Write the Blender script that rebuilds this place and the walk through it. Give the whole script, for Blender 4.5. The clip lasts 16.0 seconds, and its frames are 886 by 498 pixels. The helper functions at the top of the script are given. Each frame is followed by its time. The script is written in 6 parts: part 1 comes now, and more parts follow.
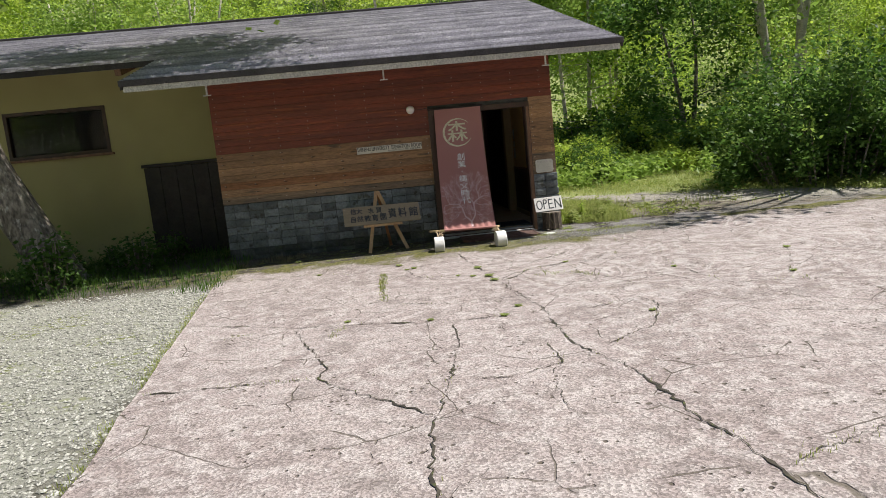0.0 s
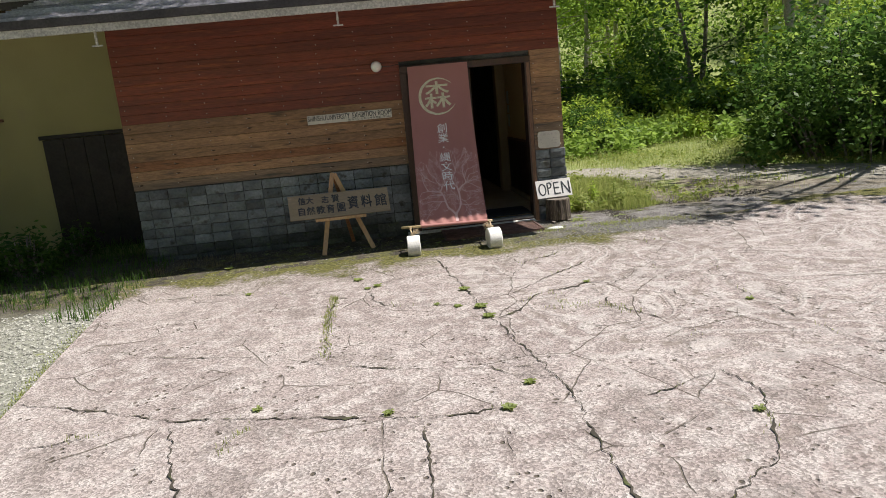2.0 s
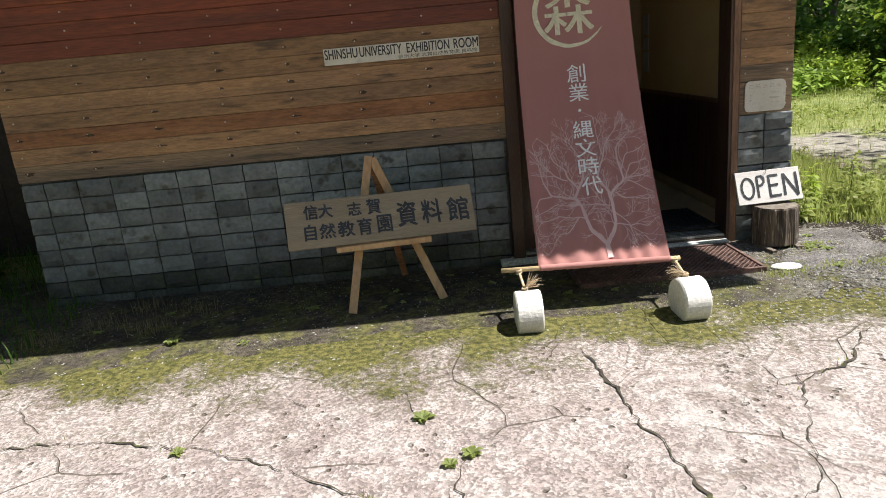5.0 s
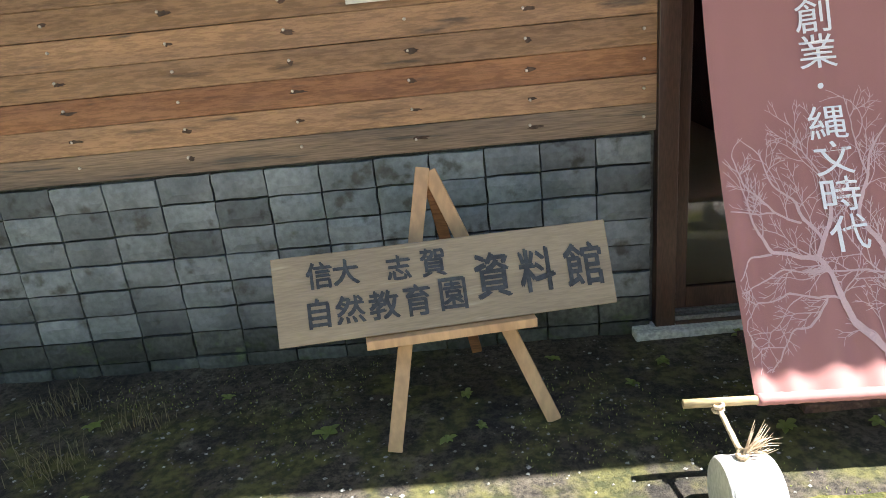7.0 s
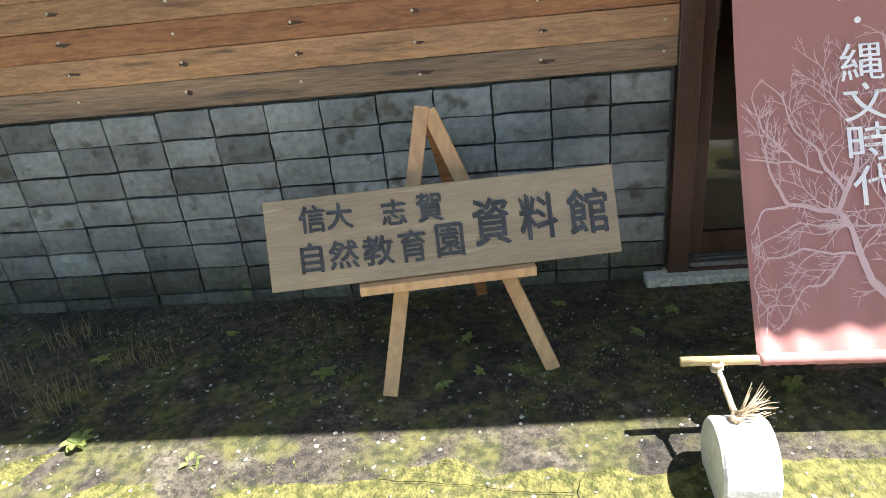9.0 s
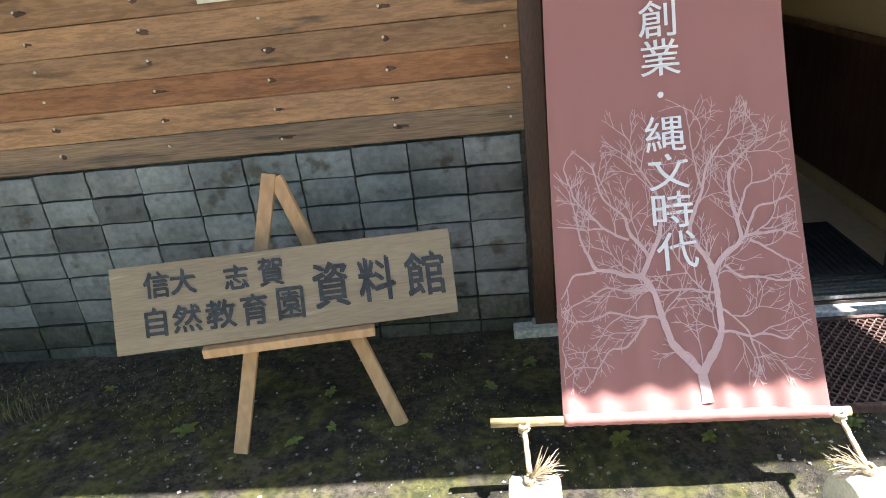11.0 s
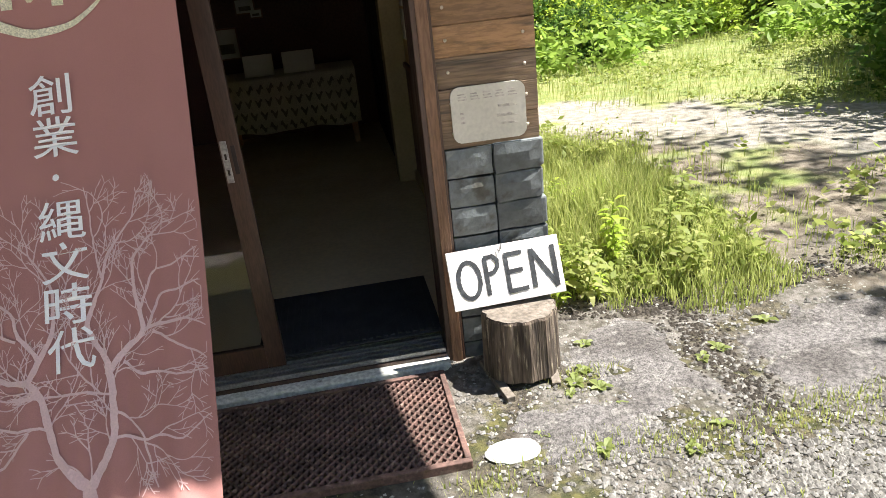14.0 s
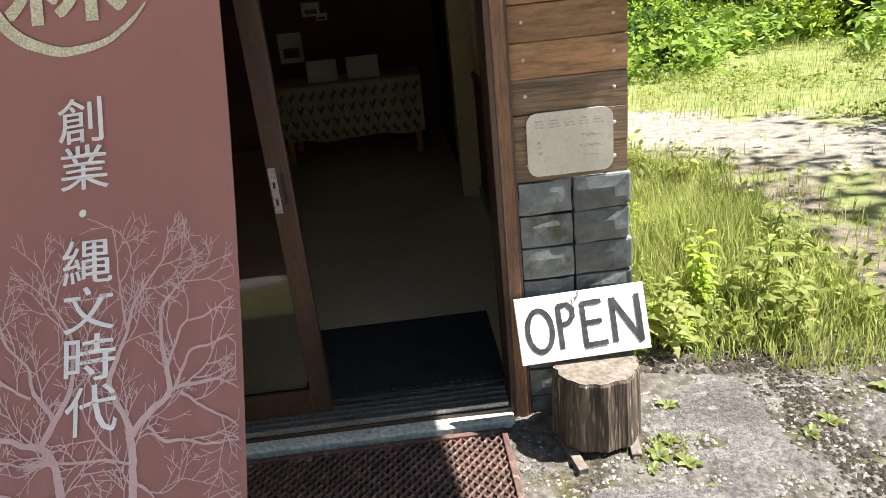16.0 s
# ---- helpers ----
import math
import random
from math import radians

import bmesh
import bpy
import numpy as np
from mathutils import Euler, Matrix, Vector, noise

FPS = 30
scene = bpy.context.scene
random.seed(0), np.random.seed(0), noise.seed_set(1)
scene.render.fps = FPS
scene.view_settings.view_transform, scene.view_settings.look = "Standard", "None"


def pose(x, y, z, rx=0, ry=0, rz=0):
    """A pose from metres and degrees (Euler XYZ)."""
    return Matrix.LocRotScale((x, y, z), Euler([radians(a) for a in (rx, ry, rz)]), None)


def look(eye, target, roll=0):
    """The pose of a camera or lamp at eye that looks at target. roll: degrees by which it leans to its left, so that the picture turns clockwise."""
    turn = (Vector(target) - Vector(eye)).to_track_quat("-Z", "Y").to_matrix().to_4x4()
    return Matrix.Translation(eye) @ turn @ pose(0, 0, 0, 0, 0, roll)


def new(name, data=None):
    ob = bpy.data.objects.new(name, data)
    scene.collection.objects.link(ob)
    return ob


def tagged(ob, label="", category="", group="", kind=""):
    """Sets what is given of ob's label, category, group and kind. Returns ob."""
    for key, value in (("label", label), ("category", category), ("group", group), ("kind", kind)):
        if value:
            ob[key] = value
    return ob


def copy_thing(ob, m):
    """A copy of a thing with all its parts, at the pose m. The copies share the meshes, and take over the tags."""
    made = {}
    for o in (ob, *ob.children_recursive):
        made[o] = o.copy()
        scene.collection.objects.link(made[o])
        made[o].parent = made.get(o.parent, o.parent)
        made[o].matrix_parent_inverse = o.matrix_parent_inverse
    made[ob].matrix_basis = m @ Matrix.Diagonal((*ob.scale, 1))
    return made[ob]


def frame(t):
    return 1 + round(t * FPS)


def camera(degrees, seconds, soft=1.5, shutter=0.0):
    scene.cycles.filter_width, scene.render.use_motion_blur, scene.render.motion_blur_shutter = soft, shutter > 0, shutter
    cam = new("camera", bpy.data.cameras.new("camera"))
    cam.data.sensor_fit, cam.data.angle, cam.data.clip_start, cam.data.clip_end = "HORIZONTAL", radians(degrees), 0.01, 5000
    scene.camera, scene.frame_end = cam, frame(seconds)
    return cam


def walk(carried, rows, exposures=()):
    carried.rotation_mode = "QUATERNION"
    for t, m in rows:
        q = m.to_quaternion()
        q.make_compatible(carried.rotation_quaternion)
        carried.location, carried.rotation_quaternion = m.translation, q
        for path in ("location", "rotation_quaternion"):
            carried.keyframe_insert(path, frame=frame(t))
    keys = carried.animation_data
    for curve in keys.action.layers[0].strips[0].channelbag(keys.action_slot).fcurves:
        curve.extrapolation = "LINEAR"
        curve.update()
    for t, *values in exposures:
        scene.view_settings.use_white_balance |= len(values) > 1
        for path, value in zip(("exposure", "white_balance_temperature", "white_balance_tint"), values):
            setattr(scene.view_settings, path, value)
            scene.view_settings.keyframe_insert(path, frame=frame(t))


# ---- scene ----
cam = camera(66.2, 16.0, soft=0.8)
METRES, EYE, TILT, LEAN, TURN = 11.0, 1.5, 0.0, 0.0, -3.6
ROWS = [
    (0.0, 0.0, 0.0, 0.0, -0.8, -8.32, 5.49),
    (0.5, 0.0037, 0.0527, 0.0018, -1.17, -9.75, 5.34),
    (1.0, 0.0046, 0.1076, 0.0063, -1.62, -10.8, 5.6),
    (1.5, 0.0087, 0.1618, 0.0061, -1.96, -11.37, 5.43),
    (2.0, 0.014, 0.2192, 0.0113, -2.06, -11.88, 5.39),
    (2.5, 0.0143, 0.2719, 0.0117, -2.36, -12.37, 5.33),
    (3.0, 0.0102, 0.3255, 0.0099, -2.55, -12.73, 5.22),
    (3.5, 0.0001, 0.393, 0.0098, -2.3, -13.68, 5.41),
    (4.0, -0.0103, 0.4479, 0.0083, -1.13, -13.78, 5.24),
    (4.5, -0.0192, 0.5075, 0.0063, 0.29, -14.64, 5.12),
    (7.0, -0.0614, 0.7494, 0.0007, 3.61, -19.62, 5.34),
    (7.5, -0.0574, 0.7565, 0.0009, 5.08, -19.9, 5.35),
    (8.0, -0.0541, 0.7578, 0.0012, 6.29, -22.34, 5.17),
    (10.5, -0.0184, 0.7633, 0.0091, 7.13, -26.66, 5.98),
    (11.0, 0.0005, 0.7625, 0.0129, 6.26, -23.83, 6.01),
    (11.5, 0.0094, 0.7567, 0.0176, 5.58, -19.95, 6.08),
    (12.0, 0.034, 0.7518, 0.0097, 2.8, -18.14, 5.91),
    (12.5, 0.0723, 0.7576, 0.0054, -1.86, -18.85, 5.89),
    (13.0, 0.1019, 0.7707, 0.0034, -5.02, -20.12, 5.83),
    (13.5, 0.1223, 0.7809, 0.0042, -5.91, -21.37, 5.82),
    (14.0, 0.1263, 0.783, 0.0062, -5.92, -21.77, 5.77),
    (14.5, 0.1285, 0.7831, 0.0068, -5.8, -21.94, 5.59),
    (15.0, 0.1324, 0.7874, 0.0079, -5.48, -22.18, 5.62),
    (15.5, 0.1288, 0.798, 0.0073, -4.3, -22.12, 5.52),
    (16.0, 0.1264, 0.8135, 0.0095, -0.51, -21.29, 5.66),
]
walk(cam, [(t, pose(0, 0, EYE, TILT, LEAN, TURN) @ pose(METRES * x, METRES * y, METRES * z, 90 + pitch, roll, yaw)) for t, x, y, z, yaw, pitch, roll in ROWS],
     [(0.0, 0.5, 6300, 10), (3.2, 0.56, 6400, 10), (4.6, 0.74, 6400, 10), (6.8, 2.15, 6050, 11), (8.2, 2.35, 6050, 11), (10.5, 2.18, 6050, 11), (11.3, 2.3, 6050, 11), (12.0, 2.25, 6150, 11), (13.0, 1.9, 6300, 10),
      (14.5, 1.68, 6400, 11), (16.0, 1.7, 6400, 11)])


# ---- world, sun, exposure ----
SUN = Vector((0.56, -0.02, 1.0)).normalized()          # towards the sun
world = bpy.data.worlds.new("world")
scene.world = world
world.use_nodes = True
wn = world.node_tree
sky = wn.nodes.new("ShaderNodeTexSky")
sky.sky_type, sky.sun_disc = "NISHITA", False
sky.sun_elevation = math.asin(SUN.z)
sky.sun_rotation = math.atan2(SUN.x, SUN.y)
wn.nodes["Background"].inputs[1].default_value = 0.056
wn.links.new(sky.outputs[0], wn.nodes["Background"].inputs[0])
sun_data = bpy.data.lights.new("sun", "SUN")
sun_data.energy, sun_data.angle, sun_data.color = 5.0, radians(0.6), (1.0, 0.95, 0.88)
sun = new("sun", sun_data)
sun.matrix_world = look(SUN * 50, (0, 0, 0))


# ---- materials ----
def surface(name, c1, c2, c3=None, big=1.2, small=40.0, stretch=(1, 1, 1), rough=0.8, bump=0.25, rnd=0.0,
            metal=0.0, fine=0.25, spec=0.5, trans=0.0, stain=0.45, crisp=0.5, relief=0.01):
    """Two colours mixed by a broad noise, a third in stains, fine grain and relief; all in metres."""
    m = bpy.data.materials.new(name)
    m.use_nodes = True
    nt = m.node_tree
    N, L = nt.nodes, nt.links
    b = N["Principled BSDF"]
    geo = N.new("ShaderNodeNewGeometry")
    mp = N.new("ShaderNodeMapping")
    mp.inputs["Scale"].default_value = stretch
    L.new(geo.outputs["Position"], mp.inputs[0])
    n1, n2, n3 = [N.new("ShaderNodeTexNoise") for _ in range(3)]
    for n, s, d in ((n1, big, 5), (n2, small, 4), (n3, big * 3.1, 6)):
        n.inputs["Scale"].default_value, n.inputs["Detail"].default_value = s, d
        L.new(mp.outputs[0], n.inputs["Vector"])
    n2.inputs["Detail"].default_value, n2.inputs["Roughness"].default_value = (8 if crisp > 0.5 else 4), crisp

    def mix(kind, fac, a, c):
        x = N.new("ShaderNodeMix")
        x.data_type, x.blend_type = "RGBA", kind
        for sock, v in ((0, fac), (6, a), (7, c)):
            if isinstance(v, (int, float)):
                x.inputs[sock].default_value = v
            elif isinstance(v, tuple):
                x.inputs[sock].default_value = (*v, 1)
            else:
                L.new(v, x.inputs[sock])
        return x.outputs[2]

    def ramp(sock, lo, hi, a=0.0, c=1.0):
        r = N.new("ShaderNodeMapRange")
        r.interpolation_type = "SMOOTHSTEP"
        for i, v in ((1, lo), (2, hi), (3, a), (4, c)):
            r.inputs[i].default_value = v
        L.new(sock, r.inputs[0])
        return r.outputs[0]

    col = mix("MIX", ramp(n1.outputs[0], 0.35, 0.65), c1, c2)
    if c3:
        col = mix("MIX", ramp(n3.outputs[0], 1 - stain, 1.15 - stain), col, c3)
    grey = ramp(n2.outputs[0], 0.4 if crisp > 0.7 else 0.3, 0.6 if crisp > 0.7 else 0.7, 1 - fine, 1 + fine)
    if rnd:
        oi = N.new("ShaderNodeObjectInfo")
        r = ramp(oi.outputs["Random"], 0, 1, 1 - rnd, 1 + rnd)
        mu = N.new("ShaderNodeMath")
        mu.operation = "MULTIPLY"
        L.new(grey, mu.inputs[0])
        L.new(r, mu.inputs[1])
        grey = mu.outputs[0]
    comb = N.new("ShaderNodeCombineColor")
    for i in range(3):
        L.new(grey, comb.inputs[i])
    col = mix("MULTIPLY", 1.0, col, comb.outputs[0])
    L.new(col, b.inputs["Base Color"])
    b.inputs["Metallic"].default_value = metal
    b.inputs["Specular IOR Level"].default_value = spec
    L.new(ramp(n3.outputs[0], 0.3, 0.7, max(0.02, rough - 0.1), min(1, rough + 0.1)), b.inputs["Roughness"])
    if bump:
        bu = N.new("ShaderNodeBump")
        bu.inputs["Strength"].default_value = bump
        bu.inputs["Distance"].default_value = relief
        L.new(n2.outputs[0], bu.inputs["Height"])
        L.new(bu.outputs[0], b.inputs["Normal"])
    if trans:
        t = N.new("ShaderNodeBsdfTranslucent")
        L.new(col, t.inputs[0])
        mx = N.new("ShaderNodeMixShader")
        mx.inputs[0].default_value = trans
        L.new(b.outputs[0], mx.inputs[1])
        L.new(t.outputs[0], mx.inputs[2])
        L.new(mx.outputs[0], N["Material Output"].inputs[0])
    return m


def leaf_mat(name, c1, c2):
    """Leaves: colour varies from leaf to leaf, with light coming through."""
    m = bpy.data.materials.new(name)
    m.use_nodes = True
    N, L = m.node_tree.nodes, m.node_tree.links
    b = N["Principled BSDF"]
    geo = N.new("ShaderNodeNewGeometry")
    oi = N.new("ShaderNodeObjectInfo")
    ad = N.new("ShaderNodeMath")
    ad.operation = "MULTIPLY_ADD"
    ad.inputs[1].default_value = 0.75
    mo = N.new("ShaderNodeMath")
    mo.operation = "MULTIPLY"
    mo.inputs[1].default_value = 0.25
    L.new(oi.outputs["Random"], mo.inputs[0])
    L.new(geo.outputs["Random Per Island"], ad.inputs[0])
    L.new(mo.outputs[0], ad.inputs[2])
    mx = N.new("ShaderNodeMix")
    mx.data_type = "RGBA"
    mx.inputs[6].default_value, mx.inputs[7].default_value = (*c1, 1), (*c2, 1)
    L.new(ad.outputs[0], mx.inputs[0])
    L.new(mx.outputs[2], b.inputs["Base Color"])
    b.inputs["Roughness"].default_value = 0.5
    b.inputs["Specular IOR Level"].default_value = 0.3
    t = N.new("ShaderNodeBsdfTranslucent")
    L.new(mx.outputs[2], t.inputs[0])
    ms = N.new("ShaderNodeMixShader")
    ms.inputs[0].default_value = 0.58
    L.new(b.outputs[0], ms.inputs[1])
    L.new(t.outputs[0], ms.inputs[2])
    L.new(ms.outputs[0], N["Material Output"].inputs[0])
    return m


M = dict(
    concrete=None,
    smudge=surface("screw_stain", (0.085, 0.05, 0.03), (0.06, 0.038, 0.025), big=20, small=60, rough=0.85, bump=0.1),
    rubble=surface("rough_concrete", (0.215, 0.20, 0.19), (0.12, 0.108, 0.10), (0.27, 0.255, 0.235), big=4, small=50, rough=0.95, bump=1.0, fine=0.5, crisp=0.85, relief=0.02),
    crack=surface("crack_dirt", (0.03, 0.025, 0.018), (0.06, 0.05, 0.035), (0.08, 0.09, 0.03), big=5, small=60, rough=0.95),
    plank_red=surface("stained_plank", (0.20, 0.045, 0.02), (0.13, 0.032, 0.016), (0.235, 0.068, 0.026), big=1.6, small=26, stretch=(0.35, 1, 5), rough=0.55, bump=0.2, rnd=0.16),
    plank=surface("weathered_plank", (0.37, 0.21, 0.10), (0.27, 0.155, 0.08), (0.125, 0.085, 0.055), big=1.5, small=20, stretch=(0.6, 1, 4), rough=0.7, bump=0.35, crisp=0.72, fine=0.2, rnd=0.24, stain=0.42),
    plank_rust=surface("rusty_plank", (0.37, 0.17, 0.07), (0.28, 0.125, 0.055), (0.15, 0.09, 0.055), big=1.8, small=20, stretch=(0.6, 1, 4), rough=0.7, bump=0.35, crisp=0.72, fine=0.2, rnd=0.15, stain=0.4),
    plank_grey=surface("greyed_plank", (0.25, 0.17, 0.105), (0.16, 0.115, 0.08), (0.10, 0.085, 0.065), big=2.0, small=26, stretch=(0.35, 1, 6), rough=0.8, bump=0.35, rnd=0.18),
    stone=surface("slate_block", (0.19, 0.208, 0.212), (0.125, 0.14, 0.143), (0.075, 0.073, 0.062), big=3.5, small=30, rough=0.55, bump=0.4, rnd=0.34, stain=0.45, crisp=0.62, fine=0.2),
    stone_low=surface("mossy_block", (0.10, 0.105, 0.095), (0.06, 0.065, 0.055), (0.09, 0.11, 0.06), big=4, small=45, rough=0.75, bump=0.6, rnd=0.3),
    mortar=surface("mortar", (0.11, 0.11, 0.10), (0.06, 0.06, 0.055), big=4, small=80, rough=0.95),
    yellow=surface("yellow_render", (0.43, 0.375, 0.175), (0.37, 0.32, 0.15), (0.4, 0.34, 0.18), big=0.7, small=90, rough=0.9, bump=0.3, fine=0.08, stain=0.35),
    roof=surface("roof_shingle", (0.38, 0.36, 0.395), (0.27, 0.255, 0.285), (0.44, 0.42, 0.445), big=1.5, small=30, rough=0.7, bump=0.4, rnd=0.3, fine=0.22),
    fascia=surface("fascia_dark", (0.035, 0.03, 0.032), (0.055, 0.047, 0.047), big=3, small=40, rough=0.6),
    soffit=surface("soffit_paint", (0.55, 0.53, 0.48), (0.42, 0.40, 0.36), (0.12, 0.11, 0.1), big=2.0, small=50, rough=0.8, stain=0.34),
    frame=surface("door_frame_bronze", (0.075, 0.04, 0.026), (0.05, 0.028, 0.02), big=3, small=60, stretch=(3, 3, 0.4), rough=0.4, bump=0.05),
    jamb=surface("jamb_wood", (0.24, 0.13, 0.075), (0.17, 0.09, 0.05), (0.36, 0.31, 0.26), big=5, small=40, stretch=(3, 3, 0.4), rough=0.6, stain=0.3),
    dark=surface("dark_brown_board", (0.035, 0.022, 0.02), (0.022, 0.015, 0.013), big=2, small=30, rough=0.6),
    banner=surface("banner_cloth", (0.47, 0.235, 0.215), (0.43, 0.21, 0.19), big=1.2, small=400, rough=0.9, bump=0.1, fine=0.06, spec=0.15, trans=0.12),
    print=surface("banner_print_white", (0.90, 0.885, 0.885), (0.86, 0.84, 0.84), big=4, small=200, rough=0.9, bump=0, fine=0.04),
    ring=surface("banner_print_cream", (0.74, 0.70, 0.52), (0.66, 0.62, 0.45), (0.45, 0.38, 0.28), big=25, small=200, stretch=(1, 1, 1), rough=0.9, bump=0, stain=0.35),
    branch=surface("banner_print_pink", (0.68, 0.48, 0.47), (0.62, 0.42, 0.41), big=3, small=200, rough=0.9, bump=0, fine=0.05),
    pine=surface("pine_wood", (0.56, 0.36, 0.19), (0.48, 0.29, 0.145), (0.36, 0.2, 0.1), big=4, small=40, stretch=(1, 1, 0.3), rough=0.6, bump=0.12, stain=0.32, fine=0.12),
    board=surface("aged_sign_board", (0.33, 0.26, 0.165), (0.27, 0.21, 0.135), (0.38, 0.32, 0.22), big=2.5, small=35, stretch=(0.5, 1, 6), rough=0.55, bump=0.12, stain=0.4, fine=0.1),
    ink=surface("ink", (0.028, 0.03, 0.034), (0.05, 0.055, 0.06), big=20, small=90, rough=0.6, bump=0.1),
    white=surface("white_paint", (0.78, 0.75, 0.72), (0.70, 0.66, 0.63), (0.62, 0.56, 0.52), big=5, small=60, stretch=(0.5, 1, 3), rough=0.6, bump=0.1, fine=0.06, stain=0.3),
    cream=surface("cream_enamel", (0.66, 0.63, 0.55), (0.60, 0.57, 0.49), (0.52, 0.5, 0.44), big=5, small=70, rough=0.45, bump=0.05, fine=0.05),
    fade=surface("faded_ink", (0.52, 0.47, 0.42), (0.45, 0.41, 0.37), big=20, small=90, rough=0.7, bump=0),
    block=surface("white_concrete", (0.76, 0.74, 0.70), (0.66, 0.64, 0.60), (0.40, 0.37, 0.33), big=6, small=60, rough=0.85, bump=0.3, fine=0.1, stain=0.3),
    rope=surface("hemp_rope", (0.60, 0.48, 0.33), (0.48, 0.36, 0.22), big=30, small=200, rough=0.95, bump=0.4),
    bamboo=surface("bamboo_pole", (0.55, 0.43, 0.24), (0.48, 0.36, 0.19), big=8, small=60, stretch=(0.4, 2, 2), rough=0.45, bump=0.08),
    rust=surface("rusty_iron", (0.15, 0.085, 0.068), (0.085, 0.05, 0.04), (0.24, 0.16, 0.125), big=9, small=80, rough=0.85, bump=0.3),
    soil=surface("dark_soil", (0.045, 0.036, 0.026), (0.03, 0.024, 0.017), big=6, small=60, rough=0.95, bump=0.5),
    sill=surface("concrete_sill", (0.64, 0.645, 0.60), (0.52, 0.53, 0.49), (0.15, 0.15, 0.125), big=6, small=60, rough=0.85, bump=0.3, stain=0.38),
    alu=surface("aluminium_track", (0.42, 0.42, 0.42), (0.35, 0.35, 0.35), big=6, small=90, rough=0.4, metal=0.8, bump=0.05),
    rubber=surface("black_mat", (0.02, 0.022, 0.026), (0.03, 0.032, 0.036), big=3, small=150, rough=0.8, bump=0.5),
    floor=surface("vinyl_floor", (0.62, 0.52, 0.34), (0.57, 0.47, 0.30), big=1.5, small=40, rough=0.4, bump=0.03, fine=0.08),
    inwall=surface("ochre_wallpaper", (0.70, 0.52, 0.26), (0.65, 0.47, 0.23), big=1.5, small=120, rough=0.85, fine=0.06),
    wainscot=surface("dark_wainscot", (0.07, 0.03, 0.02), (0.05, 0.022, 0.015), big=2, small=30, stretch=(1, 4, 0.5), rough=0.5),
    inback=surface("dark_brown_wall", (0.11, 0.055, 0.035), (0.085, 0.042, 0.028), big=1.5, small=40, rough=0.7),
    post=surface("beige_post", (0.42, 0.34, 0.20), (0.37, 0.30, 0.175), big=2, small=50, rough=0.7, fine=0.08),
    cloth=surface("table_cloth", (0.50, 0.46, 0.36), (0.44, 0.40, 0.31), big=3, small=200, rough=0.95),
    motif=surface("cloth_motif", (0.15, 0.13, 0.10), (0.2, 0.17, 0.13), big=8, small=100, rough=0.95, bump=0),
    paper=surface("paper", (0.68, 0.66, 0.58), (0.62, 0.6, 0.53), big=3, small=90, rough=0.8, bump=0.02, fine=0.04),
    ceil=surface("inner_ceiling", (0.72, 0.69, 0.62), (0.66, 0.63, 0.56), big=2, small=50, rough=0.9),
    bark=surface("grey_bark", (0.28, 0.24, 0.20), (0.15, 0.125, 0.10), (0.42, 0.39, 0.34), big=5, small=22, stretch=(1, 1, 0.45), rough=0.95, bump=1.0, fine=0.5),
    birch=surface("birch_bark", (0.50, 0.46, 0.38), (0.36, 0.33, 0.26), (0.13, 0.11, 0.09), big=4, small=25, stretch=(1, 1, 2.0), rough=0.8, bump=0.4, stain=0.35),
    stump=surface("stump_bark", (0.14, 0.105, 0.078), (0.055, 0.04, 0.03), (0.30, 0.25, 0.18), big=12, small=35, stretch=(2.5, 2.5, 0.25), rough=0.9, bump=0.9, fine=0.4),
    stumptop=surface("stump_cut", (0.19, 0.16, 0.13), (0.13, 0.11, 0.088), (0.11, 0.09, 0.07), big=12, small=60, rough=0.9, bump=0.4),
    pebble=surface("gravel_stone", (0.40, 0.39, 0.34), (0.17, 0.165, 0.14), (0.52, 0.51, 0.46), big=20, small=60, rough=0.9, bump=0.2),
    chip=surface("chipped_stone", (0.215, 0.205, 0.185), (0.12, 0.112, 0.10), (0.29, 0.28, 0.26), big=20, small=60, rough=0.9, bump=0.2),
    screw=surface("screw_head", (0.62, 0.55, 0.45), (0.5, 0.44, 0.36), big=20, small=90, rough=0.4, metal=0.5, bump=0),
    steel=surface("pale_bracket", (0.62, 0.60, 0.55), (0.48, 0.46, 0.42), (0.26, 0.2, 0.15), big=12, small=60, rough=0.6, stain=0.35),
    wire=surface("cable", (0.03, 0.03, 0.03), (0.04, 0.04, 0.04), big=4, small=40, rough=0.6),
    leaf=leaf_mat("leaf_mid", (0.16, 0.27, 0.04), (0.38, 0.50, 0.11)),
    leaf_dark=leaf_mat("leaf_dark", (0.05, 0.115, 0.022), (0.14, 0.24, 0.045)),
    leaf_lime=leaf_mat("leaf_lime", (0.29, 0.42, 0.04), (0.5, 0.6, 0.1)),
    grass=leaf_mat("grass_blade", (0.20, 0.27, 0.05), (0.50, 0.51, 0.19)),
    weed=leaf_mat("weed_leaf", (0.20, 0.26, 0.07), (0.38, 0.43, 0.15)),
    straw=leaf_mat("dry_grass", (0.26, 0.22, 0.12), (0.42, 0.37, 0.22)),
    globe=None, glass=None, ground=None)

